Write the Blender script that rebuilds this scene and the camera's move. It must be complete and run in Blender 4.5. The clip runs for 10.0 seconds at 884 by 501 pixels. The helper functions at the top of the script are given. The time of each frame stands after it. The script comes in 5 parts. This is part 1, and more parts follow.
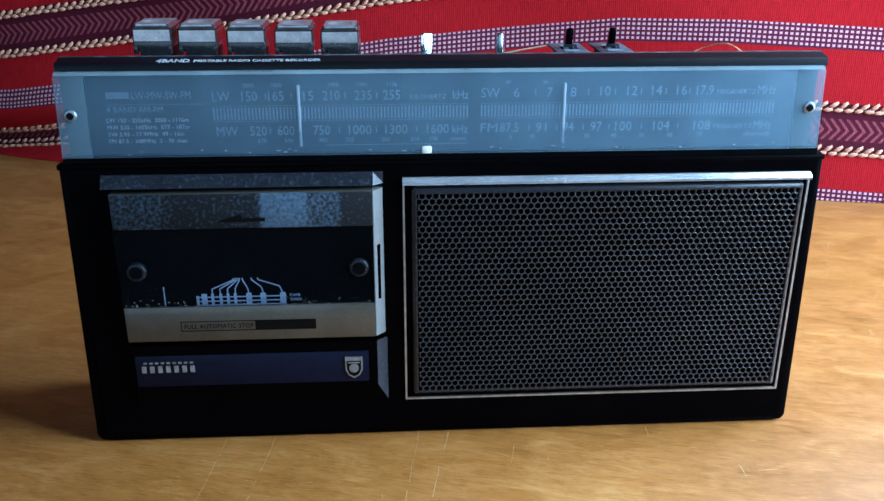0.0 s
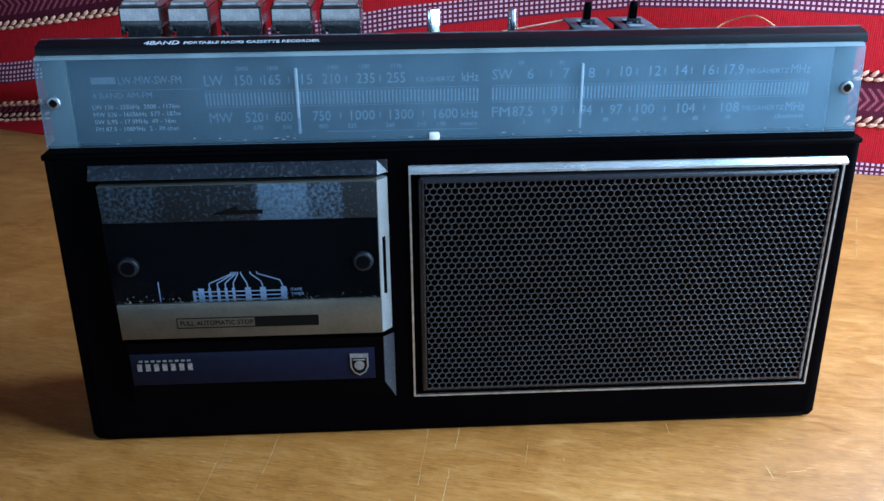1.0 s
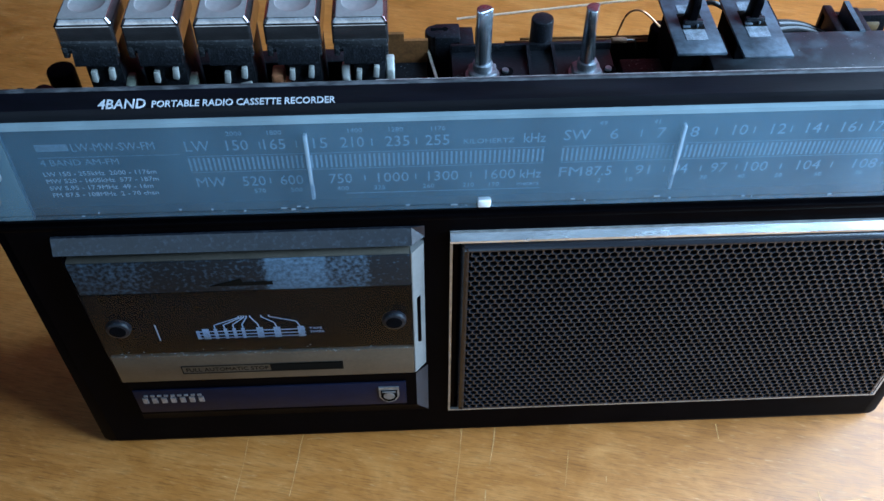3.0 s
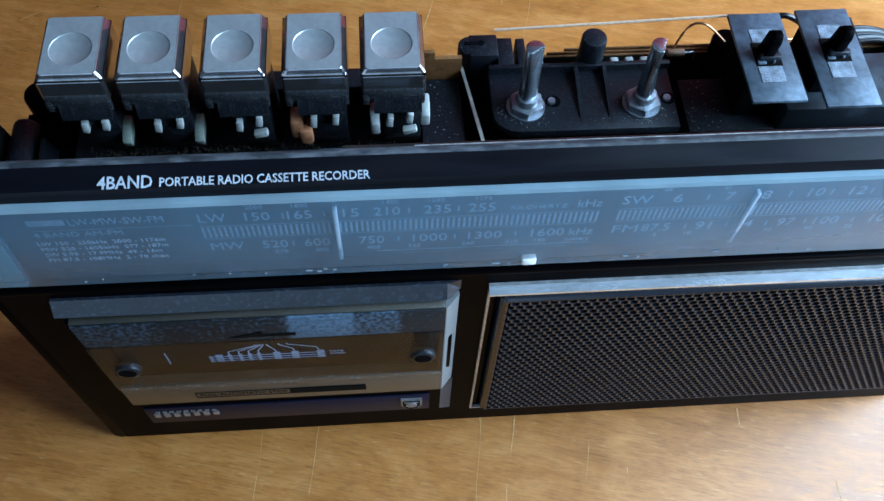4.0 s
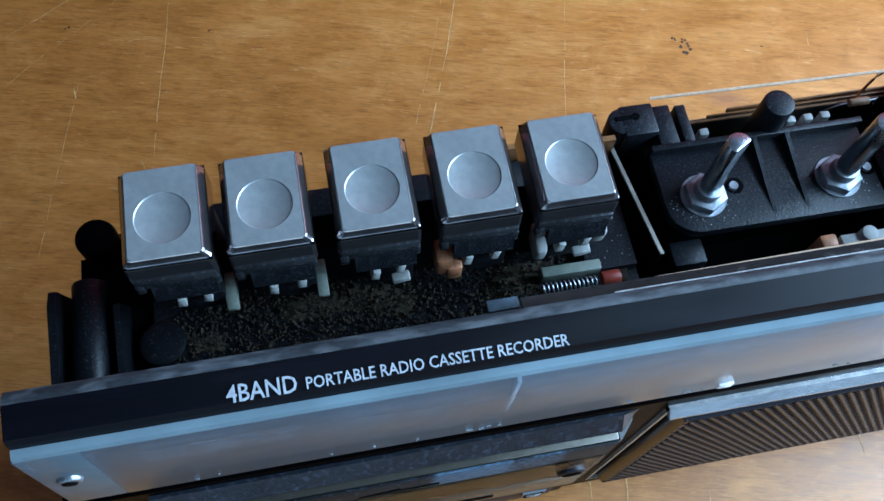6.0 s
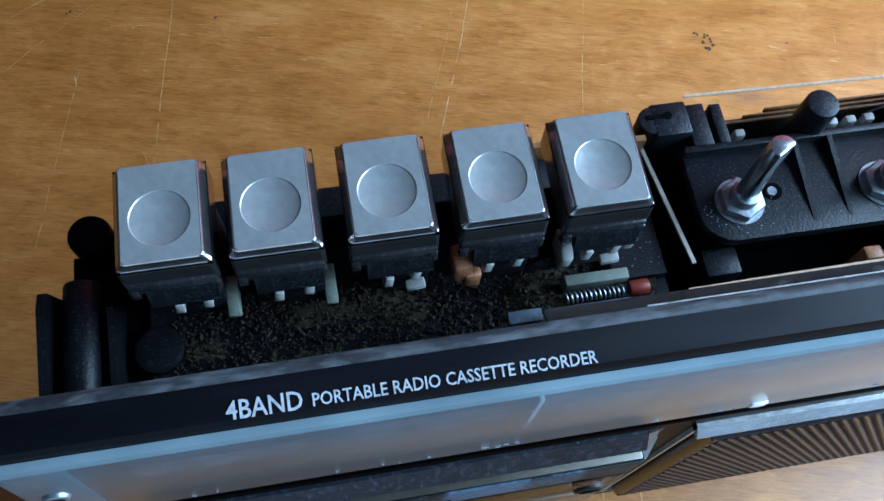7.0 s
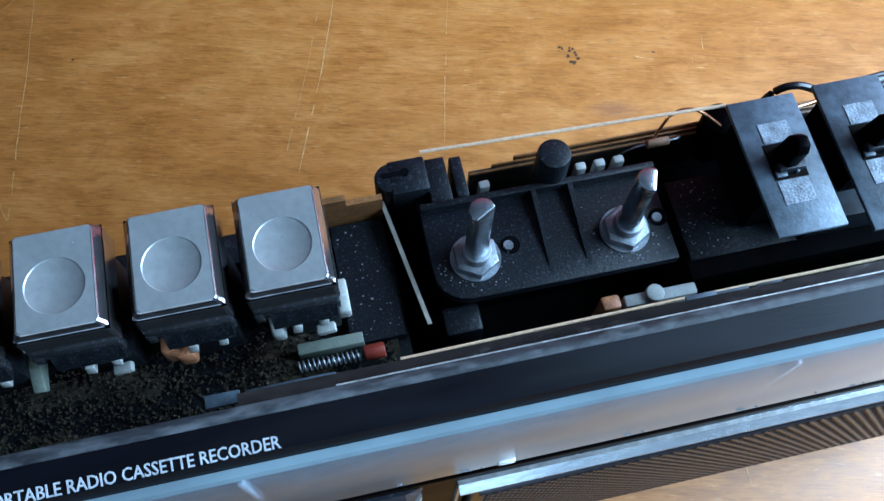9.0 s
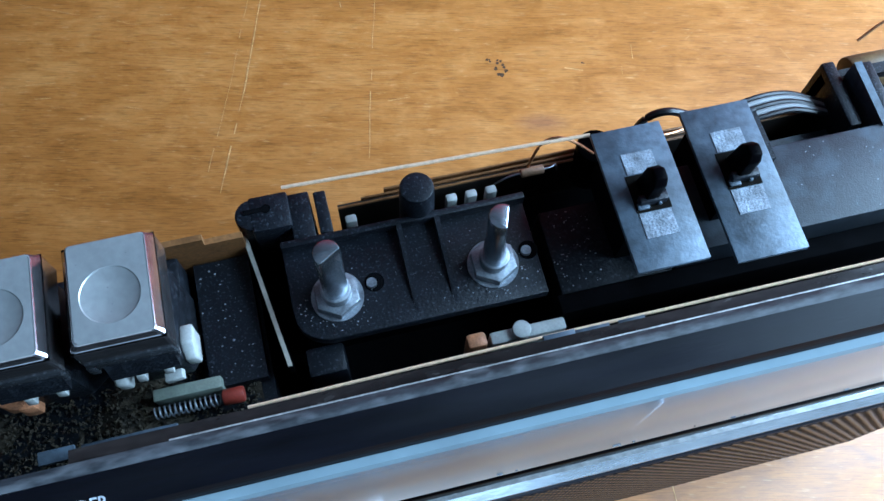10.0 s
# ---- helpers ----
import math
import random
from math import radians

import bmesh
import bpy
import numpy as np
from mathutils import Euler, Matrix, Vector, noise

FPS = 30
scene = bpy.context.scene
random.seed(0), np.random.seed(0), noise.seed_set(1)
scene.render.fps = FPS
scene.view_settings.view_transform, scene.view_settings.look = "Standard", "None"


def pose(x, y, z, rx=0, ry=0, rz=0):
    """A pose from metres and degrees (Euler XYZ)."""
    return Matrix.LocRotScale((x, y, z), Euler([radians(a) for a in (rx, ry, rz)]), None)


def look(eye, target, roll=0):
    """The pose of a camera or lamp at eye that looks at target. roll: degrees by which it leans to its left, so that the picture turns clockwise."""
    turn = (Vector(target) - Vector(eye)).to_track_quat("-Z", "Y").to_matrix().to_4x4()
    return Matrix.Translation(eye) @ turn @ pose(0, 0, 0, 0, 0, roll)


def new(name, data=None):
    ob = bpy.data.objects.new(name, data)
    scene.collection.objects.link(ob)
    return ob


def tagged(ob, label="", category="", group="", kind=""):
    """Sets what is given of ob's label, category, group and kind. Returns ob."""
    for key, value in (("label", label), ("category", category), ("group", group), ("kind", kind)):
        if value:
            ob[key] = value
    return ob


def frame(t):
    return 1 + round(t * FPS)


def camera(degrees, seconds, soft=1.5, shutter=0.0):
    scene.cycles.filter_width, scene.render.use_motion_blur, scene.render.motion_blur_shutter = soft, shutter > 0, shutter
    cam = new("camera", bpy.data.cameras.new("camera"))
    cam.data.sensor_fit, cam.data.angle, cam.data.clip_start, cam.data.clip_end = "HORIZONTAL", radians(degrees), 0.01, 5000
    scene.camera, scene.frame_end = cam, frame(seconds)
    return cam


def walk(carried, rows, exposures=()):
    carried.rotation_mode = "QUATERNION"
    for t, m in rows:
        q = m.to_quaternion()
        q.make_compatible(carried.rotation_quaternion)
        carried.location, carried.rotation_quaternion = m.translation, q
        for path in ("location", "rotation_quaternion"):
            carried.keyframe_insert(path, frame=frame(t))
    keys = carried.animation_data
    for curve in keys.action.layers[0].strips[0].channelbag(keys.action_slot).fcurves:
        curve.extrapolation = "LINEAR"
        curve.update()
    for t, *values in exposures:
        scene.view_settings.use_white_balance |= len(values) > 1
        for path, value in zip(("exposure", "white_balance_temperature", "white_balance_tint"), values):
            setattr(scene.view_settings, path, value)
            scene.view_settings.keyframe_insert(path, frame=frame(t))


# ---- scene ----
cam = camera(53.1, 10.0)
PATH = [
    (0, (-0.0257, -0.3958, 0.2596), (0.0845, 1.4605, -0.4766), 0.10),
    (0.5, (-0.0253, -0.3869, 0.2624), (0.0762, 1.4589, -0.5010), -0.33),
    (1, (-0.0218, -0.3678, 0.2629), (0.0545, 1.4571, -0.5519), -0.54),
    (1.5, (-0.0238, -0.3307, 0.2706), (0.0315, 1.4345, -0.6679), -0.69),
    (2, (-0.0293, -0.2856, 0.3024), (0.0394, 1.3669, -0.8221), -0.05),
    (2.2, (-0.0309, -0.2690, 0.3186), (0.0323, 1.3318, -0.8787), -0.08),
    (3.5, (-0.0370, -0.1698, 0.3859), (0.0209, 0.9475, -1.2719), 0.32),
    (4, (-0.0513, -0.1274, 0.3930), (0.0602, 0.8391, -1.3544), 3.24),
    (4.5, (-0.0637, -0.0896, 0.3892), (0.0785, 0.8060, -1.3934), 3.30),
    (5, (-0.0849, -0.0657, 0.3822), (0.1416, 0.8006, -1.4062), 4.74),
    (5.5, (-0.1026, -0.0569, 0.3736), (0.1996, 0.7745, -1.4201), 7.34),
    (5.7, (-0.1016, -0.0505, 0.3748), (0.1364, 0.7315, -1.4505), 5.65),
    (7, (-0.1028, -0.0337, 0.3606), (0.1126, 0.7187, -1.4799), 6.96),
    (7.5, (-0.0867, -0.0344, 0.3633), (0.0912, 0.7341, -1.4746), 3.66),
    (8, (-0.0702, -0.0328, 0.3633), (0.1068, 0.7338, -1.4754), 2.53),
    (8.5, (-0.0542, -0.0315, 0.3656), (0.1399, 0.7202, -1.4775), 3.02),
    (9, (-0.0362, -0.0284, 0.3667), (0.1671, 0.7065, -1.4822), 3.29),
    (9.5, (-0.0212, -0.0225, 0.3638), (0.1947, 0.6946, -1.4907), 3.76),
    (10, (-0.0043, -0.0247, 0.3649), (0.2164, 0.7029, -1.4849), 3.46),
]
walk(cam, [(t, look(eye, target, roll)) for t, eye, target, roll in PATH])

# ---- world, windows and lamps ----
TURN = -13.5                      # the table and the room stand turned to the radio
ROOM = pose(0, 0, 0, 0, 0, TURN)
world = bpy.data.worlds.new("sky")
scene.world = world
world.use_nodes = True
sky = world.node_tree.nodes.new("ShaderNodeTexSky")
sky.sky_type, sky.sun_disc = "NISHITA", False
sky.sun_elevation, sky.sun_rotation = radians(40), radians(20)
world.node_tree.links.new(sky.outputs[0], world.node_tree.nodes["Background"].inputs[0])
world.node_tree.nodes["Background"].inputs[1].default_value = 0.12


def window_lamp(name, place, aim, wide, high, watts, colour):
    lamp = bpy.data.lights.new(name, "AREA")
    lamp.shape, lamp.size, lamp.size_y, lamp.energy, lamp.color = "RECTANGLE", wide, high, watts, colour
    ob = new(name, lamp)
    ob.matrix_world = ROOM @ look(place, aim)
    return ob


window_lamp("east_window_light", (0.62, 0.1225, 0.45), (0, 0.1225, 0.27), 0.745, 0.74, 43, (0.43, 0.69, 1.0))
window_lamp("south_window_light", (-0.15, -1.42, 0.29), (-0.15, 0, 0.29), 1.5, 0.9, 5.8, (0.34, 0.64, 1.0))


# ---- materials ----
def material(name, colour, rough=0.5, metal=0.0, vary=0.0, scale=200.0, bump=0.0, bump_scale=900.0, dust=0.0,
             dust_colour=(0.35, 0.36, 0.38), dust_scale=90.0, coat=0.0, ior=1.5, rough_vary=0.0, stretch=(1, 1, 1)):
    """A surface with a slow and a fine variation, fine relief and scattered dust."""
    m = bpy.data.materials.new(name)
    m.use_nodes = True
    n, l = m.node_tree.nodes, m.node_tree.links
    s = n["Principled BSDF"]
    s.inputs["Base Color"].default_value = (*colour, 1)
    s.inputs["Roughness"].default_value, s.inputs["Metallic"].default_value, s.inputs["IOR"].default_value = rough, metal, ior
    s.inputs["Coat Weight"].default_value, s.inputs["Coat Roughness"].default_value = coat, 0.08
    at = n.new("ShaderNodeTexCoord")
    mp = n.new("ShaderNodeMapping")
    mp.inputs["Scale"].default_value = stretch
    l.new(at.outputs["Object"], mp.inputs[0])

    def noisy(sc, detail=4.0):
        t = n.new("ShaderNodeTexNoise")
        t.inputs["Scale"].default_value, t.inputs["Detail"].default_value = sc, detail
        l.new(mp.outputs[0], t.inputs["Vector"])
        return t.outputs["Fac"]

    def ranged(f, a, b, lo, hi):
        r = n.new("ShaderNodeMapRange")
        for k, v in zip(("From Min", "From Max", "To Min", "To Max"), (a, b, lo, hi)):
            r.inputs[k].default_value = v
        l.new(f, r.inputs["Value"])
        return r.outputs[0]

    out = None
    if vary:
        mix = n.new("ShaderNodeMix")
        mix.data_type, mix.blend_type = "RGBA", "MULTIPLY"
        mix.inputs["Factor"].default_value = 1
        mix.inputs["A"].default_value = (*colour, 1)
        both = n.new("ShaderNodeMath")
        both.operation = "MULTIPLY"
        l.new(ranged(noisy(scale), 0.3, 0.7, 1 - vary, 1 + vary), both.inputs[0])
        l.new(ranged(noisy(scale * 7, 2), 0.3, 0.7, 1 - vary * 0.6, 1 + vary * 0.6), both.inputs[1])
        l.new(both.outputs[0], mix.inputs["B"])
        out = mix.outputs["Result"]
    if dust:
        mix = n.new("ShaderNodeMix")
        mix.data_type = "RGBA"
        mix.inputs["A"].default_value = (*colour, 1)
        if out:
            l.new(out, mix.inputs["A"])
        mix.inputs["B"].default_value = (*dust_colour, 1)
        f = ranged(noisy(dust_scale, 8.0), 0.62 - 0.22 * dust, 0.80 - 0.1 * dust, 0.0, dust)
        l.new(f, mix.inputs["Factor"])
        out = mix.outputs["Result"]
        l.new(ranged(noisy(dust_scale, 8.0), 0.62 - 0.22 * dust, 0.80 - 0.1 * dust, rough, min(1, rough + 0.5 * dust)), s.inputs["Roughness"])
    elif rough_vary:
        l.new(ranged(noisy(scale * 0.6), 0.3, 0.7, max(0.02, rough - rough_vary), rough + rough_vary), s.inputs["Roughness"])
    if out:
        l.new(out, s.inputs["Base Color"])
    if bump:
        b = n.new("ShaderNodeBump")
        b.inputs["Strength"].default_value, b.inputs["Distance"].default_value = bump, 0.0004
        l.new(noisy(bump_scale, 3), b.inputs["Height"])
        l.new(b.outputs[0], s.inputs["Normal"])
    return m


BLACK = material("black_plastic", (0.0012, 0.0010, 0.0014), 0.34, vary=0.25, scale=40, bump=0.12, bump_scale=2500, rough_vary=0.06, ior=1.07)
STRIP = material("black_satin_plastic", (0.0016, 0.0017, 0.0036), 0.46, vary=0.35, scale=160, bump=0.15, bump_scale=2200, rough_vary=0.12, ior=1.28, stretch=(0.15, 1, 1))
RIM = material("dusty_plastic_edge", (0.022, 0.024, 0.028), 0.55, vary=0.5, scale=220, bump=0.5, bump_scale=900, dust=0.7, dust_colour=(0.13, 0.135, 0.145), dust_scale=420, stretch=(0.35, 1, 1))
CHASSIS = material("dusty_black_plastic", (0.0050, 0.0062, 0.0088), 0.42, vary=0.3, scale=150, bump=0.3, bump_scale=1500, dust=0.24, dust_colour=(0.20, 0.24, 0.29), dust_scale=1700, ior=1.34)
LEVER = material("dust_caked_plastic", (0.0045, 0.0055, 0.0075), 0.5, vary=0.4, scale=300, bump=0.6, bump_scale=1300, dust=0.42, dust_colour=(0.060, 0.072, 0.088), dust_scale=1100, ior=1.3)
BOARDFACE = material("shaded_board_face", (0.012, 0.007, 0.004), 0.6, vary=0.4, scale=150)
# near black, hardly glossy: shade of gaps, holes and the inside put into colour
DARK = material("inside_shade", (0.0025, 0.0025, 0.003), 0.8, vary=0.3, scale=200, ior=1.08)
DECK = material("dusty_grey_plastic", (0.012, 0.0165, 0.022), 0.5, vary=0.35, scale=90, bump=0.2, bump_scale=2600, dust=0.42, dust_colour=(0.090, 0.12, 0.15), dust_scale=130)
SWPLATE = material("blue_grey_steel", (0.056, 0.078, 0.10), 0.46, metal=0.15, vary=0.45, scale=70, bump=0.2, bump_scale=1400, dust=0.35, dust_colour=(0.17, 0.21, 0.25), dust_scale=120)
WORN = material("rubbed_bare_patch", (0.15, 0.175, 0.205), 0.55, vary=0.5, scale=350, bump=0.6, bump_scale=1500)
KEYCAP = material("smoked_silver_plastic", (0.335, 0.35, 0.35), 0.34, metal=0.45, vary=0.11, scale=85, bump=0.05, bump_scale=4000, dust=0.12, dust_colour=(0.55, 0.56, 0.58), dust_scale=420, coat=0.5)
KEYSIDE = material("brown_chromed_side", (0.34, 0.315, 0.32), 0.15, metal=0.95, vary=0.2, scale=200)
SKIRT = material("smoked_black_gloss", (0.035, 0.038, 0.042), 0.25, metal=0.5, vary=0.3, scale=200, dust=0.3, dust_colour=(0.16, 0.17, 0.18), dust_scale=900)
CHROME = material("chrome", (0.82, 0.86, 0.90), 0.24, metal=0.8, vary=0.22, scale=160, rough_vary=0.10, dust=0.22, dust_colour=(0.20, 0.24, 0.28), dust_scale=180, stretch=(0.25, 1, 1))
BRASS_EDGE = material("worn_chrome_edge", (0.48, 0.48, 0.47), 0.34, metal=0.7, vary=0.25, scale=300)
SILVER = material("champagne_silver_paint", (0.105, 0.093, 0.074), 0.34, metal=0.6, vary=0.12, scale=90, bump=0.1, bump_scale=2500, coat=0.25)
SIDEPAINT = material("pale_silver_paint", (0.19, 0.19, 0.185), 0.4, metal=0.25, vary=0.1, scale=120)
BEVELGREY = material("grey_bevel_plastic", (0.009, 0.0115, 0.017), 0.36, vary=0.25, scale=120, bump=0.3, bump_scale=1600, dust=0.42, dust_colour=(0.075, 0.098, 0.135), dust_scale=700)
NAVY = material("navy_plastic", (0.0045, 0.006, 0.016), 0.36, ior=1.2, vary=0.2, scale=200, bump=0.2, bump_scale=2400)
PRINT = material("white_print", (0.86, 0.90, 0.93), 0.6, vary=0.12, scale=900)
PRINTDIM = material("faded_print", (0.34, 0.45, 0.52), 0.6, vary=0.25, scale=900)
PRINTGREY = material("worn_white_print", (0.40, 0.43, 0.47), 0.6, vary=0.25, scale=900)
DUSTGREY = material("grey_dust", (0.20, 0.22, 0.24), 0.9, vary=0.3, scale=900)
PRINTDARK = material("black_print", (0.006, 0.005, 0.004), 0.8, ior=1.1)
PLATE = material("dial_plate_blue", (0.010, 0.028, 0.038), 0.55, vary=0.15, scale=40)
STEEL = material("bright_steel", (0.52, 0.57, 0.62), 0.27, metal=1.0, vary=0.2, scale=400, bump=0.05)
NUTMETAL = material("dull_zinc", (0.30, 0.33, 0.36), 0.42, metal=0.85, vary=0.3, scale=300, bump=0.25, dust=0.35, dust_colour=(0.42, 0.45, 0.47), dust_scale=420)
CREAM = material("aged_white_plastic", (0.36, 0.37, 0.35), 0.5, vary=0.15, scale=250)
GREENISH = material("pale_green_plastic", (0.165, 0.19, 0.155), 0.5, vary=0.2, scale=250)
ORANGE = material("orange_plastic", (0.40, 0.16, 0.075), 0.5, vary=0.35, scale=350, bump=0.4, bump_scale=1200)
RED = material("red_bead", (0.24, 0.032, 0.02), 0.45, vary=0.2, scale=300)
PCB = material("brown_board", (0.20, 0.085, 0.03), 0.4, vary=0.35, scale=150, bump=0.2)
COPPER = material("copper_wire", (0.55, 0.27, 0.14), 0.35, metal=0.9, vary=0.2, scale=300)
CORD = material("pale_cord", (0.76, 0.51, 0.34), 0.6, vary=0.15, scale=900)
CABLE = material("black_cable", (0.012, 0.012, 0.013), 0.4)
CABLEWHITE = material("white_cable", (0.24, 0.245, 0.25), 0.45)
DEBRIS = material("dried_crumbs", (0.026, 0.020, 0.012), 0.95, vary=0.7, scale=260, bump=1.0, bump_scale=900, dust=0.6, dust_colour=(0.105, 0.078, 0.050), dust_scale=420)
GRILLE = material("black_grille", (0.012, 0.013, 0.017), 0.27, vary=0.15, scale=60, ior=1.60)
BANDAGE = material("brown_resistor", (0.36, 0.20, 0.12), 0.5, vary=0.3, scale=900)
YELLOW = material("yellow_coil_former", (0.13, 0.075, 0.030), 0.5, vary=0.25, scale=300)
SCRATCH = material("scratched_varnish", (0.54, 0.28, 0.10), 0.7, vary=0.3, scale=300)
STAIN = material("dark_stain", (0.07, 0.035, 0.015), 0.5, vary=0.4, scale=500)
WALLPAINT = material("wall_paint", (0.10, 0.10, 0.105), 0.9, vary=0.05, scale=4, bump=0.2, bump_scale=200)
CEILPAINT = material("ceiling_paint", (0.30, 0.31, 0.33), 0.9, vary=0.03, scale=4)
FLOORWOOD = material("floor_wood", (0.06, 0.045, 0.035), 0.5, vary=0.25, scale=12, stretch=(1, 8, 1))


def lens_material(name, haze, colour, rough=0.04, shine=0.4, clear=(0.93, 0.96, 1.0), least=0.008, power=2.3):
    """Clear acrylic: see-through, glossy at its surface, under a hazy, scratched skin."""
    m = bpy.data.materials.new(name)
    m.use_nodes = True
    n, l = m.node_tree.nodes, m.node_tree.links
    n.remove(n["Principled BSDF"])
    see = n.new("ShaderNodeBsdfTransparent")
    see.inputs["Color"].default_value = (*clear, 1)
    gloss = n.new("ShaderNodeBsdfGlossy")
    gloss.inputs["Roughness"].default_value = rough
    slant = n.new("ShaderNodeLayerWeight")
    steep = n.new("ShaderNodeMath")
    steep.operation = "POWER"
    steep.inputs[1].default_value = power
    l.new(slant.outputs["Facing"], steep.inputs[0])
    fresnel = n.new("ShaderNodeMath")
    fresnel.operation = "MULTIPLY_ADD"
    fresnel.inputs[1].default_value, fresnel.inputs[2].default_value = shine, least
    l.new(steep.outputs[0], fresnel.inputs[0])
    d = n.new("ShaderNodeBsdfDiffuse")
    d.inputs["Color"].default_value = (*colour, 1)
    at = n.new("ShaderNodeTexCoord")
    t = n.new("ShaderNodeTexNoise")
    t.inputs["Scale"].default_value, t.inputs["Detail"].default_value = 35, 6
    l.new(at.outputs["Object"], t.inputs["Vector"])
    r = n.new("ShaderNodeMapRange")
    for k, v in zip(("From Min", "From Max", "To Min", "To Max"), (0.3, 0.7, haze * 0.75, haze * 1.25)):
        r.inputs[k].default_value = v
    l.new(t.outputs["Fac"], r.inputs["Value"])
    inner, outer = n.new("ShaderNodeMixShader"), n.new("ShaderNodeMixShader")
    l.new(r.outputs[0], inner.inputs[0])
    l.new(see.outputs[0], inner.inputs[1])
    l.new(d.outputs[0], inner.inputs[2])
    l.new(fresnel.outputs[0], outer.inputs[0])
    l.new(inner.outputs[0], outer.inputs[1])
    l.new(gloss.outputs[0], outer.inputs[2])
    l.new(outer.outputs[0], n["Material Output"].inputs[0])
    return m


LENS = lens_material("hazy_acrylic", 0.25, (0.172, 0.315, 0.415), 0.28, 1.0, power=4.0)
LENSEDGE = lens_material("frosted_acrylic", 0.31, (0.19, 0.32, 0.39), 0.30, 1.0, power=4.6)
LENSTOP = lens_material("sanded_acrylic", 0.86, (0.20, 0.27, 0.30), 0.25, 0.7)
WINDOW = lens_material("smoked_clear_plastic", 0.002, (0.3, 0.35, 0.4), 0.10, 0.36, least=0.0003, power=3.2)


def worn_mirror():
    """Silver foil behind plastic: flaked patches, their bluish sparkle painted into the base colour."""
    m = material("flaked_sparkle_foil", (0.07, 0.07, 0.075), 0.6, metal=0.1, ior=1.25, bump=0.3, bump_scale=700)
    n, l = m.node_tree.nodes, m.node_tree.links
    s = n["Principled BSDF"]
    at = n.new("ShaderNodeTexCoord")
    grain = n.new("ShaderNodeTexNoise")
    grain.inputs["Scale"].default_value, grain.inputs["Detail"].default_value = 620, 6
    place = n.new("ShaderNodeSeparateXYZ")
    l.new(at.outputs["Object"], place.inputs[0])
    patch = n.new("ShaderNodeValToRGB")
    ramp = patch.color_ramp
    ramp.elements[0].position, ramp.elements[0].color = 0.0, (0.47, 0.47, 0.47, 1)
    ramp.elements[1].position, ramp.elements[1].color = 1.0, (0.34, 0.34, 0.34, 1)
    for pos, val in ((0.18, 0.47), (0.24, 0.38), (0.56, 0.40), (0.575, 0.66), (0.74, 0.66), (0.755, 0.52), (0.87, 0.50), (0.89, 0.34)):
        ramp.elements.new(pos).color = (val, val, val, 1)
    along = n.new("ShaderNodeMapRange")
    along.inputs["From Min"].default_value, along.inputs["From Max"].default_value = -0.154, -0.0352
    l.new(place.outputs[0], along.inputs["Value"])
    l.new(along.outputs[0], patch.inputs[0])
    l.new(at.outputs["Object"], grain.inputs["Vector"])
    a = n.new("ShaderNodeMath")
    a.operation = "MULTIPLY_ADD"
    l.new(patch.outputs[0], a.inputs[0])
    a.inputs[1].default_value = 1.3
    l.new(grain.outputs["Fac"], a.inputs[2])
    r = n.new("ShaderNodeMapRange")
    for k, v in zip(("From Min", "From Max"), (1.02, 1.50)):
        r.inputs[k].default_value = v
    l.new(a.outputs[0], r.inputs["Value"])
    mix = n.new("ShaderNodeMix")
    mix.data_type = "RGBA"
    # dull dark foil, and the blue-grey sparkle of the patches as colour
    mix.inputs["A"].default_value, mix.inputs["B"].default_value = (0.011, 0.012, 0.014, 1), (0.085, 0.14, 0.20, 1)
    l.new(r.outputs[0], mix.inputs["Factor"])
    l.new(mix.outputs["Result"], s.inputs["Base Color"])
    return m


FOIL = worn_mirror()


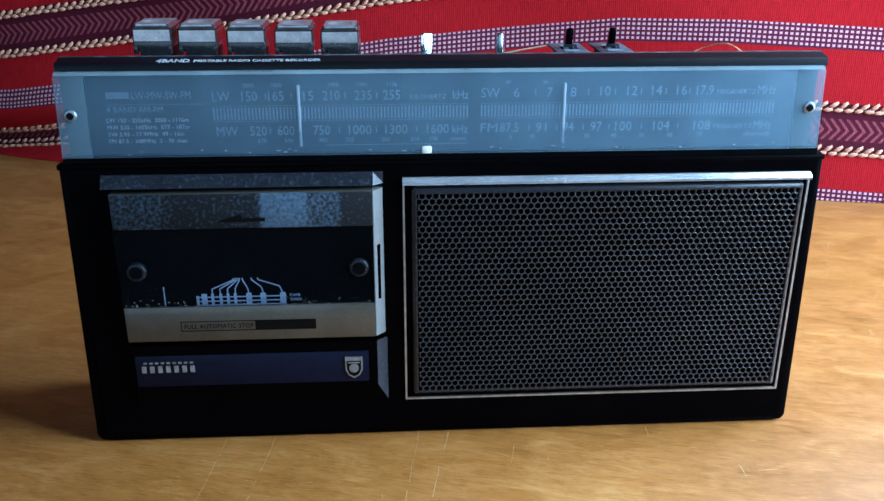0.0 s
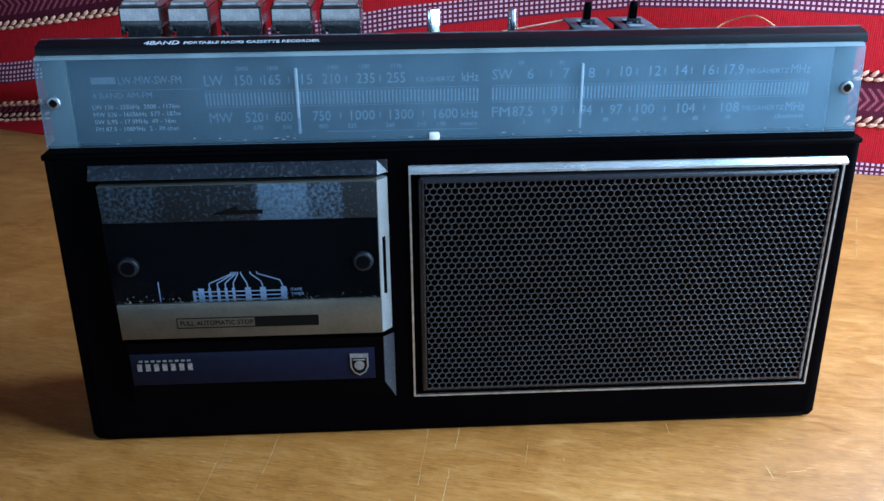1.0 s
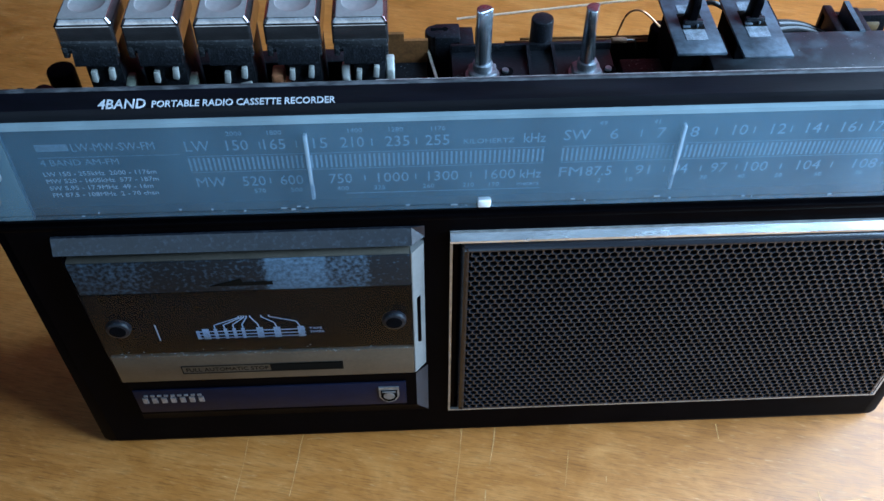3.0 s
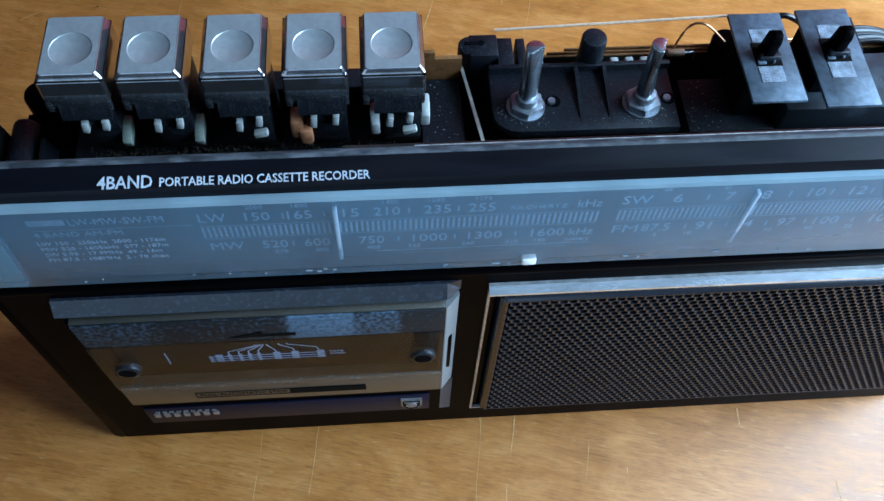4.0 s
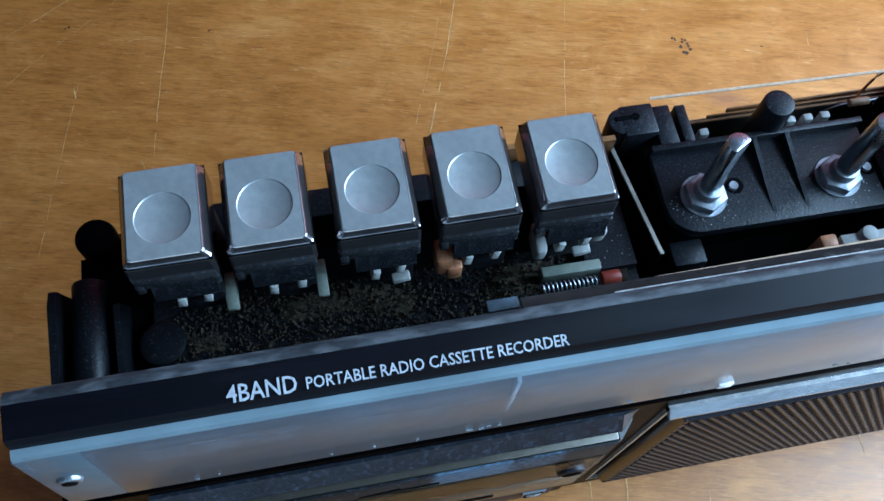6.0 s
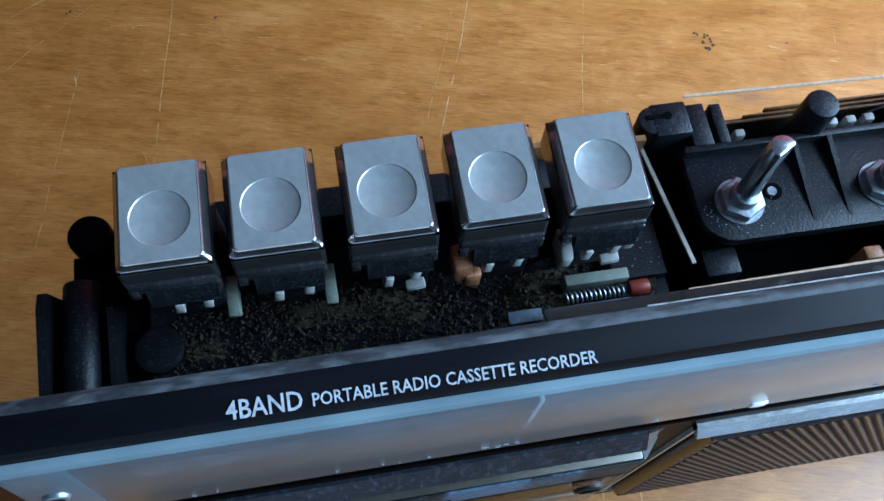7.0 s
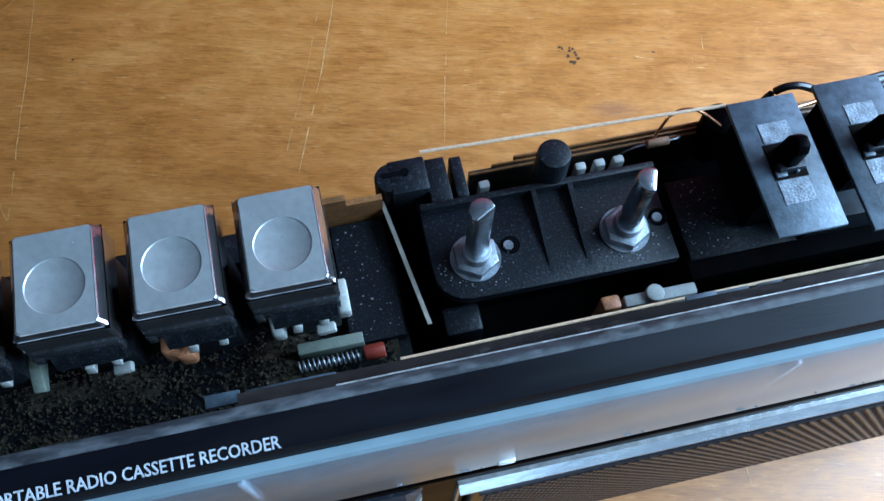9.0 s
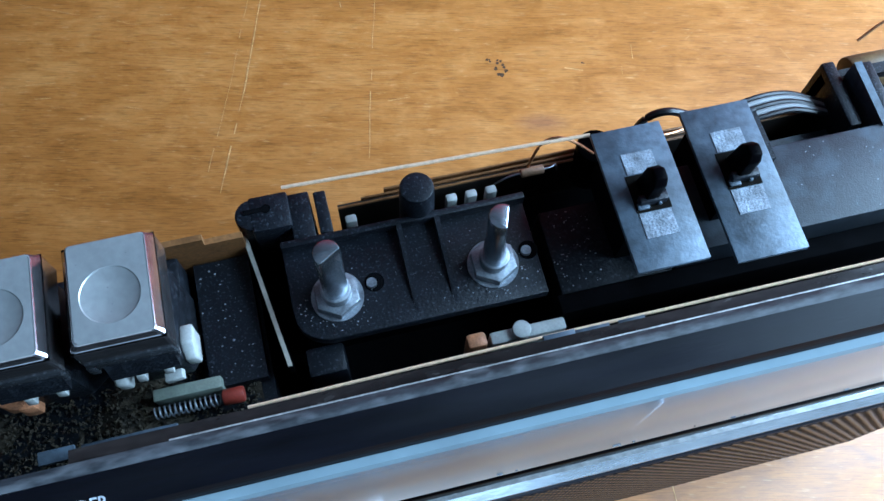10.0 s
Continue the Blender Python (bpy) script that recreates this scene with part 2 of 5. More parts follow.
def wood():
    m = bpy.data.materials.new("varnished_veneer")
    m.use_nodes = True
    n, l = m.node_tree.nodes, m.node_tree.links
    s = n["Principled BSDF"]
    at = n.new("ShaderNodeTexCoord")

    def noisy(sx, sy, detail, rough=0.6, distort=0.0):
        mp = n.new("ShaderNodeMapping")
        mp.inputs["Scale"].default_value = (sx, sy, 1)
        t = n.new("ShaderNodeTexNoise")
        t.inputs["Scale"].default_value, t.inputs["Detail"].default_value = 1, detail
        t.inputs["Roughness"].default_value, t.inputs["Distortion"].default_value = rough, distort
        l.new(at.outputs["Object"], mp.inputs[0])
        l.new(mp.outputs[0], t.inputs["Vector"])
        return t.outputs["Fac"]

    grain = noisy(30, 300, 6, 0.75, 0.5)
    pores = noisy(110, 1500, 3, 0.6)
    broad = noisy(3.0, 9, 4, 0.6, 0.6)
    blotch = noisy(30, 62, 7, 0.72, 0.9)
    ramp = n.new("ShaderNodeValToRGB")
    e = ramp.color_ramp.elements
    e[0].position, e[0].color = 0.36, (0.235, 0.077, 0.012, 1)
    e[1].position, e[1].color = 0.65, (0.575, 0.247, 0.066, 1)
    mid = ramp.color_ramp.elements.new(0.5)
    mid.color = (0.400, 0.142, 0.028, 1)
    total = n.new("ShaderNodeMath")
    total.operation = "MULTIPLY_ADD"
    total.inputs[1].default_value = 0.25
    l.new(grain, total.inputs[0])
    second = n.new("ShaderNodeMath")
    second.operation = "MULTIPLY_ADD"
    second.inputs[1].default_value = 0.38
    l.new(broad, second.inputs[0])
    third = n.new("ShaderNodeMath")
    third.operation = "MULTIPLY"
    third.inputs[1].default_value = 0.37
    l.new(blotch, third.inputs[0])
    l.new(third.outputs[0], second.inputs[2])
    l.new(second.outputs[0], total.inputs[2])
    l.new(total.outputs[0], ramp.inputs[0])
    flecks = noisy(130, 700, 3, 0.6)
    pale = n.new("ShaderNodeMapRange")
    for k, v in zip(("From Min", "From Max", "To Min", "To Max"), (0.60, 0.74, 0.0, 0.35)):
        pale.inputs[k].default_value = v
    l.new(flecks, pale.inputs["Value"])
    light = n.new("ShaderNodeMix")
    light.data_type = "RGBA"
    light.inputs["B"].default_value = (0.66, 0.37, 0.16, 1)
    l.new(pale.outputs[0], light.inputs["Factor"])
    l.new(ramp.outputs[0], light.inputs["A"])
    # an old reddish burn mark
    off = n.new("ShaderNodeVectorMath")
    off.operation = "SUBTRACT"
    off.inputs[1].default_value = (0.0578, 0.1907, 0)
    l.new(at.outputs["Object"], off.inputs[0])
    flat = n.new("ShaderNodeVectorMath")
    flat.operation = "MULTIPLY"
    flat.inputs[1].default_value = (1, 2.4, 0)
    l.new(off.outputs[0], flat.inputs[0])
    far = n.new("ShaderNodeVectorMath")
    far.operation = "LENGTH"
    l.new(flat.outputs[0], far.inputs[0])
    burn = n.new("ShaderNodeMapRange")
    for k, v in zip(("From Min", "From Max", "To Min", "To Max"), (0.004, 0.016, 0.6, 0.0)):
        burn.inputs[k].default_value = v
    l.new(far.outputs["Value"], burn.inputs["Value"])
    red = n.new("ShaderNodeMix")
    red.data_type = "RGBA"
    red.inputs["B"].default_value = (0.20, 0.07, 0.03, 1)
    l.new(burn.outputs[0], red.inputs["Factor"])
    l.new(light.outputs["Result"], red.inputs["A"])
    dark = n.new("ShaderNodeMapRange")
    for k, v in zip(("From Min", "From Max", "To Min", "To Max"), (0.36, 0.5, 0.72, 1.0)):
        dark.inputs[k].default_value = v
    l.new(pores, dark.inputs["Value"])
    mix = n.new("ShaderNodeMix")
    mix.data_type, mix.blend_type = "RGBA", "MULTIPLY"
    mix.inputs["Factor"].default_value = 1
    l.new(red.outputs["Result"], mix.inputs["A"])
    l.new(dark.outputs[0], mix.inputs["B"])
    l.new(mix.outputs["Result"], s.inputs["Base Color"])
    gl = n.new("ShaderNodeMapRange")
    for k, v in zip(("From Min", "From Max", "To Min", "To Max"), (0.3, 0.7, 0.36, 0.52)):
        gl.inputs[k].default_value = v
    s.inputs["IOR"].default_value = 1.52
    l.new(blotch, gl.inputs["Value"])
    l.new(gl.outputs[0], s.inputs["Roughness"])
    b = n.new("ShaderNodeBump")
    b.inputs["Strength"].default_value, b.inputs["Distance"].default_value = 0.12, 0.0005
    l.new(grain, b.inputs["Height"])
    l.new(b.outputs[0], s.inputs["Normal"])
    return m


WOOD = wood()


# ---- building helpers ----
def box(x0, x1, y0, y1, z0, z1, bev=0.0, seg=2):
    bm = bmesh.new()
    bmesh.ops.create_cube(bm, size=1, matrix=Matrix.Translation(((x0 + x1) / 2, (y0 + y1) / 2, (z0 + z1) / 2)) @ Matrix.Diagonal((x1 - x0, y1 - y0, z1 - z0, 1)))
    if bev:
        bmesh.ops.bevel(bm, geom=bm.edges[:], offset=bev, segments=seg, profile=0.5, affect="EDGES")
    return bm


def cyl(x, y, z, r, h, axis="z", seg=24, r2=None, bev=0.0):
    """A cylinder or cone from its base centre along an axis."""
    bm = bmesh.new()
    turn = {"z": Matrix(), "y": Matrix.Rotation(radians(-90), 4, "X"), "x": Matrix.Rotation(radians(90), 4, "Y"), "-y": Matrix.Rotation(radians(90), 4, "X")}[axis]
    bmesh.ops.create_cone(bm, cap_ends=True, segments=seg, radius1=r, radius2=r if r2 is None else r2, depth=h,
                          matrix=Matrix.Translation((x, y, z)) @ turn @ Matrix.Translation((0, 0, h / 2)))
    if bev:
        edges = [e for e in bm.edges if len(e.link_faces) == 2 and max(len(f.verts) for f in e.link_faces) > 4]
        bmesh.ops.bevel(bm, geom=edges, offset=bev, segments=2, profile=0.5, affect="EDGES")
    return bm


def prism(points, axis, a, b, bev=0.0):
    """A polygon, in the two other axes in order, drawn out along an axis from a to b."""
    bm = bmesh.new()
    put = {"x": lambda p, d: (d, p[0], p[1]), "y": lambda p, d: (p[0], d, p[1]), "z": lambda p, d: (p[0], p[1], d)}[axis]
    lo, hi = [bm.verts.new(put(p, a)) for p in points], [bm.verts.new(put(p, b)) for p in points]
    bm.faces.new(lo), bm.faces.new(hi[::-1])
    for i in range(len(points)):
        j = (i + 1) % len(points)
        bm.faces.new((lo[j], lo[i], hi[i], hi[j]))
    bmesh.ops.recalc_face_normals(bm, faces=bm.faces[:])
    if bev:
        bmesh.ops.bevel(bm, geom=bm.edges[:], offset=bev, segments=2, profile=0.5, affect="EDGES")
    return bm


def join(*bms):
    out = bmesh.new()
    for b in bms:
        me = bpy.data.meshes.new("join")
        b.to_mesh(me)
        b.free()
        out.from_mesh(me)
        bpy.data.meshes.remove(me)
    return out


def moved(bm, m):
    bmesh.ops.transform(bm, matrix=m, verts=bm.verts[:])
    return bm


def plate(xs, zs, y0, y1, holes):
    """A plate across x and z, from y0 (front) to y1, with rectangular holes (x0, x1, z0, z1)."""
    xs = sorted(set(xs) | {v for h in holes for v in h[:2]})
    zs = sorted(set(zs) | {v for h in holes for v in h[2:]})
    solid = {}
    for i in range(len(xs) - 1):
        for k in range(len(zs) - 1):
            cx, cz = (xs[i] + xs[i + 1]) / 2, (zs[k] + zs[k + 1]) / 2
            solid[i, k] = not any(h[0] < cx < h[1] and h[2] < cz < h[3] for h in holes)
    bm, cache = bmesh.new(), {}

    def v(i, k, y):
        if (i, k, y) not in cache:
            cache[i, k, y] = bm.verts.new((xs[i], y, zs[k]))
        return cache[i, k, y]

    for (i, k), full in solid.items():
        if not full:
            continue
        bm.faces.new((v(i, k, y0), v(i + 1, k, y0), v(i + 1, k + 1, y0), v(i, k + 1, y0)))
        bm.faces.new((v(i, k, y1), v(i, k + 1, y1), v(i + 1, k + 1, y1), v(i + 1, k, y1)))
        for di, dk, a, b in ((-1, 0, (i, k), (i, k + 1)), (1, 0, (i + 1, k + 1), (i + 1, k)), (0, -1, (i + 1, k), (i, k)), (0, 1, (i, k + 1), (i + 1, k + 1))):
            if not solid.get((i + di, k + dk)):
                bm.faces.new((v(*a, y0), v(*b, y0), v(*b, y1), v(*a, y1)))
    bmesh.ops.recalc_face_normals(bm, faces=bm.faces[:])
    return bm


def meshed(name, bm, mat, angle=40):
    me = bpy.data.meshes.new(name)
    bm.to_mesh(me)
    bm.free()
    me.materials.append(mat)
    for p in me.polygons:
        p.use_smooth = True
    me.set_sharp_from_angle(angle=radians(angle))
    return me


def part(name, bm, mat, parent=None, label="", angle=40):
    ob = new(name, meshed(name, bm, mat, angle))
    ob.parent = parent
    return tagged(ob, label)


def again(ob, dx, dy=0.0, dz=0.0, parent=None):
    """The same part once more, moved; it shares the mesh."""
    o = new(ob.name.split(".")[0], ob.data)
    o.parent = parent or ob.parent
    o.location = (ob.location[0] + dx, ob.location[1] + dy, ob.location[2] + dz)
    return o


def lettering(name, rows, mat, parent, label="", turn=None, thick=0.00004, bold=0.0):
    """Printed words, each a flat mesh. rows: words, cap height, width (0: as it comes), x, y, z of the left end of the foot line; faces -y unless turned."""
    for words, cap, wide, x, y, z in rows:
        cu = bpy.data.curves.new("words", "FONT")
        cu.body, cu.size, cu.extrude, cu.resolution_u, cu.offset = words, cap / 0.70, thick, 2, bold * cap
        ob = bpy.data.objects.new("words", cu)
        scene.collection.objects.link(ob)
        bpy.context.view_layer.update()
        me = bpy.data.meshes.new_from_object(ob.evaluated_get(bpy.context.evaluated_depsgraph_get()))
        bpy.data.objects.remove(ob)
        bm = bmesh.new()
        bm.from_mesh(me)
        bpy.data.meshes.remove(me)
        x0, x1 = min(v.co.x for v in bm.verts), max(v.co.x for v in bm.verts)
        k = wide / (x1 - x0) if wide else 1
        for v in bm.verts:
            v.co.x = (v.co.x - x0) * k
        face = Matrix.Translation((x, y, z)) @ (turn or Matrix.Rotation(radians(90), 4, "X"))
        part(name, moved(bm, face), mat, parent, label)


def tube(name, points, r, mat, parent, label="", seg=8):
    """A round wire along a smooth line through the points."""
    pts = [Vector(p) for p in points]
    line = []
    for i in range(len(pts) - 1):
        p0, p1, p2, p3 = pts[max(0, i - 1)], pts[i], pts[i + 1], pts[min(len(pts) - 1, i + 2)]
        for s in range(8 if len(pts) > 2 else 1):
            t = s / 8
            line.append(0.5 * (2 * p1 + (p2 - p0) * t + (2 * p0 - 5 * p1 + 4 * p2 - p3) * t * t + (3 * p1 - p0 - 3 * p2 + p3) * t ** 3))
    line.append(pts[-1])
    bm, rings = bmesh.new(), []
    for i, p in enumerate(line):
        d = (line[min(i + 1, len(line) - 1)] - line[max(i - 1, 0)]).normalized()
        side = d.cross(Vector((0, 0, 1)) if abs(d.z) < 0.9 else Vector((1, 0, 0))).normalized()
        up = side.cross(d)
        rings.append([bm.verts.new(p + r * (math.cos(a) * side + math.sin(a) * up)) for a in (2 * math.pi * k / seg for k in range(seg))])
    for a, b in zip(rings, rings[1:]):
        for k in range(seg):
            bm.faces.new((a[k], a[(k + 1) % seg], b[(k + 1) % seg], b[k]))
    bm.faces.new(rings[0][::-1]), bm.faces.new(rings[-1])
    bmesh.ops.recalc_face_normals(bm, faces=bm.faces[:])
    return part(name, bm, mat, parent, label)


# ---- room ----
def wall(name, bm, mat):
    ob = part(name, bm, mat)
    ob.matrix_world = ROOM
    return tagged(ob, kind="structure")


LOW, HIGH = -0.75, 1.75
wall("floor", box(-2.2, 0.72, -1.52, 0.62, LOW - 0.06, LOW), FLOORWOOD)
wall("ceiling", box(-2.2, 0.72, -1.52, 0.62, HIGH, HIGH + 0.06), CEILPAINT)
wall("wall_north", box(-2.2, 0.72, 0.52, 0.62, LOW, HIGH), WALLPAINT)
wall("wall_west", box(-2.2, -2.1, -1.42, 0.52, LOW, HIGH), WALLPAINT)
wall("wall_south", plate((-2.1, 0.62), (LOW, HIGH), -1.52, -1.42, [(-0.90, 0.60, -0.16, 0.74)]), WALLPAINT)
east = plate((-1.42, 0.52), (LOW, HIGH), 0, 0.10, [(-0.25, 0.495, 0.08, 0.82)])
wall("wall_east", moved(east, Matrix(((0, -1, 0, 0.72), (1, 0, 0, 0), (0, 0, 1, 0), (0, 0, 0, 1)))), WALLPAINT)


# ---- table ----
table = new("table")
table.matrix_world = ROOM
tagged(table, "brown varnished wooden table with worn scratched top", "table")
part("tabletop", box(-0.85, 0.60, -0.27, 0.50, -0.028, 0, 0.003), WOOD, table, "varnished wood veneer with scratches")
part("apron", join(box(-0.75, 0.53, -0.21, -0.19, -0.11, -0.028), box(-0.75, 0.53, 0.40, 0.42, -0.11, -0.028)), WOOD, table)
leg = part("leg", box(-0.79, -0.73, -0.24, -0.18, LOW, -0.028, 0.003), WOOD, table)
for dx, dy in ((1.30, 0), (0, 0.63), (1.30, 0.63)):
    again(leg, dx, dy)

to_table = ROOM.inverted()
rng = random.Random(7)
scr = bmesh.new()


def scratch(x0, y0, x1, y1, w, waver=0.0012):
    """A thin, broken, wavering line on the table."""
    a, b = to_table @ Vector((x0, y0, 0)), to_table @ Vector((x1, y1, 0))
    steps = max(2, int((b - a).length / 0.006))
    side = Vector((-(b - a).y, (b - a).x, 0)).normalized()
    last, drift = None, 0.0
    for i in range(steps + 1):
        drift += rng.uniform(-1, 1) * waver * 0.3
        p = a.lerp(b, i / steps) + side * drift
        hw = w * rng.uniform(0.2, 0.75) / 2
        cur = [scr.verts.new((*(p + side * s * hw).xy, 0.00012)) for s in (-1, 1)]
        if last and rng.random() < 0.86:
            scr.faces.new((last[0], last[1], cur[1], cur[0]))
        last = cur


for line in ((-0.109, 0.030, -0.123, -0.085, 0.0005), (-0.086, 0.020, -0.100, -0.085, 0.0006), (-0.013, 0.012, -0.026, -0.09, 0.0007), (0.003, 0.012, -0.017, -0.09, 0.0008),
             (0.039, 0.012, 0.031, -0.03, 0.0004), (-0.003, 0.315, -0.052, 0.169, 0.0009), (-0.009, 0.315, -0.057, 0.175, 0.0005), (0.053, 0.320, 0.019, 0.171, 0.0006),
             (-0.166, 0.300, -0.184, 0.172, 0.0007), (-0.262, 0.256, -0.205, 0.292, 0.0006), (-0.255, 0.230, -0.170, 0.300, 0.0004), (-0.25, 0.26, -0.12, 0.245, 0.0003),
             (-0.145, 0.300, -0.060, 0.262, 0.0003), (0.296, 0.190, 0.330, 0.262, 0.0006), (0.31, 0.15, 0.35, 0.20, 0.0004), (-0.215, 0.23, -0.235, 0.14, 0.0005)):
    scratch(*line)
for _ in range(150):
    x, y = rng.uniform(-0.33, 0.36), rng.choice((rng.uniform(-0.16, 0.0), rng.uniform(0.08, 0.40)))
    a, r = rng.choice((rng.uniform(-0.5, 0.2), rng.uniform(1.3, 1.9), rng.uniform(0, 3.1))), rng.uniform(0.002, 0.011)
    scratch(x, y, x + r * math.cos(a), y + r * math.sin(a), rng.uniform(0.0003, 0.0009), 0.0006)
tagged(part("scratch", scr, SCRATCH, table, "pale scratches in the varnish"), kind="stuff")
stain = bmesh.new()
for cx, cy, n, rad in ((0.0900, 0.2040, 7, 0.0026), (0.0900, 0.2090, 5, 0.0017), (0.0855, 0.2110, 3, 0.0012), (-0.150, 0.252, 2, 0.0007), (-0.22, 0.265, 3, 0.001), (0.13, 0.2, 2, 0.0006), (-0.12, 0.005, 3, 0.0006)):
    for _ in range(n):
        c = to_table @ Vector((cx + rng.uniform(-1, 1) * rad, cy + rng.uniform(-1, 1) * rad, 0.0001))
        r = rng.uniform(0.15, 0.32) * rad + 0.0003
        stain.faces.new([stain.verts.new((c.x + r * rng.uniform(0.6, 1.3) * math.cos(k * 0.785), c.y + r * rng.uniform(0.6, 1.3) * math.sin(k * 0.785), c.z + rng.uniform(0, 0.00004))) for k in range(8)])
tagged(part("stain", stain, STAIN, table, "small dark ink-like stain"), kind="stuff")


# ---- woven cloth behind the table ----
def cloth_material():
    m = bpy.data.materials.new("red_handwoven_cotton")
    m.use_nodes = True
    n, l = m.node_tree.nodes, m.node_tree.links
    s = n["Principled BSDF"]
    s.inputs["Roughness"].default_value, s.inputs["Specular IOR Level"].default_value = 0.9, 0.1
    uv = n.new("ShaderNodeUVMap")
    uv.uv_map = "weave"
    xyz = n.new("ShaderNodeSeparateXYZ")
    l.new(uv.outputs[0], xyz.inputs[0])

    def op(kind, a, b=None, c=None):
        t = n.new("ShaderNodeMath")
        t.operation = kind
        for i, v in enumerate((a, b, c)):
            if v is None:
                continue
            if isinstance(v, (int, float)):
                t.inputs[i].default_value = v
            else:
                l.new(v, t.inputs[i])
        return t.outputs[0]

    u, v = xyz.outputs[0], xyz.outputs[1]       # metres along the cloth, and up it
    period = op("FRACT", op("DIVIDE", op("ADD", v, 0.0), 0.146))      # dots, red, braid, maroon, braid, red

    def between(lo, hi):
        return op("MULTIPLY", op("GREATER_THAN", period, lo / 0.146), op("LESS_THAN", period, hi / 0.146))

    def blend(f, a, b):
        t = n.new("ShaderNodeMix")
        t.data_type = "RGBA"
        l.new(f, t.inputs["Factor"])
        for key, c in (("A", a), ("B", b)):
            if isinstance(c, tuple):
                t.inputs[key].default_value = (*c, 1)
            else:
                l.new(c, t.inputs[key])
        return t.outputs["Result"]

    slub = n.new("ShaderNodeTexNoise")
    slub.inputs["Scale"].default_value, slub.inputs["Detail"].default_value = 1, 4
    mp = n.new("ShaderNodeMapping")
    mp.inputs["Scale"].default_value = (700, 90, 1)
    l.new(uv.outputs[0], mp.inputs[0])
    l.new(mp.outputs[0], slub.inputs["Vector"])
    thread = op("FRACT", op("DIVIDE", u, 0.0018))
    pick = op("FRACT", op("DIVIDE", v, 0.0016))
    tri = op("ABSOLUTE", op("SUBTRACT", thread, 0.5))
    tri2 = op("ABSOLUTE", op("SUBTRACT", pick, 0.5))
    height = op("ADD", op("MULTIPLY", tri, 1.0), op("MULTIPLY", tri2, 0.6))
    red = blend(op("MULTIPLY", op("ADD", slub.outputs["Fac"], tri), 0.75), (0.06, 0.0015, 0.003), (0.47, 0.009, 0.014))
    cell = lambda c, w, lo: op("GREATER_THAN", op("ABSOLUTE", op("SUBTRACT", op("FRACT", op("DIVIDE", c, w)), 0.5)), lo)
    dot = op("MULTIPLY", op("SUBTRACT", 1.0, cell(u, 0.0046, 0.27)), op("SUBTRACT", 1.0, cell(v, 0.0042, 0.26)))
    dotted = blend(dot, (0.075, 0.010, 0.024), (0.50, 0.27, 0.31))
    pink = op("MULTIPLY", op("SUBTRACT", 1.0, cell(op("ADD", u, op("MULTIPLY", op("ABSOLUTE", op("SUBTRACT", period, 0.5137)), 0.12)), 0.0072, 0.20)), between(0.066, 0.085))
    maroon = blend(op("MULTIPLY", pink, slub.outputs["Fac"]), (0.055, 0.005, 0.012), (0.36, 0.075, 0.095))
    col = blend(between(0.0, 0.0205), red, dotted)
    col = blend(between(0.052, 0.099), col, maroon)
    l.new(col, s.inputs["Base Color"])
    b = n.new("ShaderNodeBump")
    b.inputs["Strength"].default_value, b.inputs["Distance"].default_value = 0.6, 0.0006
    l.new(op("ADD", height, op("MULTIPLY", dot, 0.4)), b.inputs["Height"])
    l.new(b.outputs[0], s.inputs["Normal"])
    return m


def spread(x):
    """How far the stripes are let down along the cloth: the height on the table of the dotted stripe's middle."""
    ends = ((-0.75, 0.045), (-0.53, 0.066), (-0.33, 0.094), (-0.133, 0.1265), (-0.02, 0.1386), (0.083, 0.1495), (0.18, 0.1505), (0.30, 0.1464), (0.70, 0.130))
    for (a, za), (b, zb) in zip(ends, ends[1:]):
        if a <= x <= b:
            t = (x - a) / (b - a)
            return za + (zb - za) * t
    return ends[0][1] if x < ends[0][0] else ends[-1][1]


def cloth_v(x, z):
    """The height along the woven pattern of a place on the cloth: bunched in a fold towards the left."""
    d = z - spread(x)
    squeeze = min(1, max(0, (-0.25 - x) / 0.25))
    if d < 0:
        d *= 1 + 0.9 * squeeze * min(1, -d / 0.04)
    return 0.156 + d


def cloth_y(x, z):
    """Its folds: how far it stands from the wall."""
    fold = min(1, max(0, (-0.22 - x) / 0.2))
    y = 0.446 + 0.010 * math.sin(6.5 * x + 0.8) * min(1, z / 0.08) + 0.004 * math.sin(17 * x + 14 * z)
    crease = (z - (spread(x) - 0.036 + 0.02 * x)) / 0.014
    y += fold * (0.022 * math.exp(-crease * crease) - 0.016 * math.exp(-((crease - 2.6) / 1.6) ** 2) - 0.010 * math.exp(-((crease + 1.8) / 1.2) ** 2))
    return min(y, 0.50)


cloth = new("woven_cloth")
cloth.matrix_world = ROOM
tagged(cloth, "red handwoven striped cloth hanging in folds behind table", "cloth")
NX, NZ, X0, X1, ZT = 320, 110, -0.78, 0.59, 0.62
verts, uvs, faces = [], [], []
for k in range(NZ + 1):
    for i in range(NX + 1):
        x, z = X0 + (X1 - X0) * i / NX, 0.0004 + ZT * (k / NZ) ** 1.5
        verts.append((x, cloth_y(x, z), z))
        uvs.append((x, cloth_v(x, z)))
for k in range(NZ):
    for i in range(NX):
        a = k * (NX + 1) + i
        faces.append((a, a + 1, a + NX + 2, a + NX + 1))
me = bpy.data.meshes.new("fabric")
me.from_pydata(verts, [], faces)
layer = me.uv_layers.new(name="weave")
for loop in me.loops:
    layer.data[loop.index].uv = uvs[loop.vertex_index]
me.materials.append(cloth_material())
for p in me.polygons:
    p.use_smooth = True
fabric = new("fabric", me)
fabric.parent = cloth
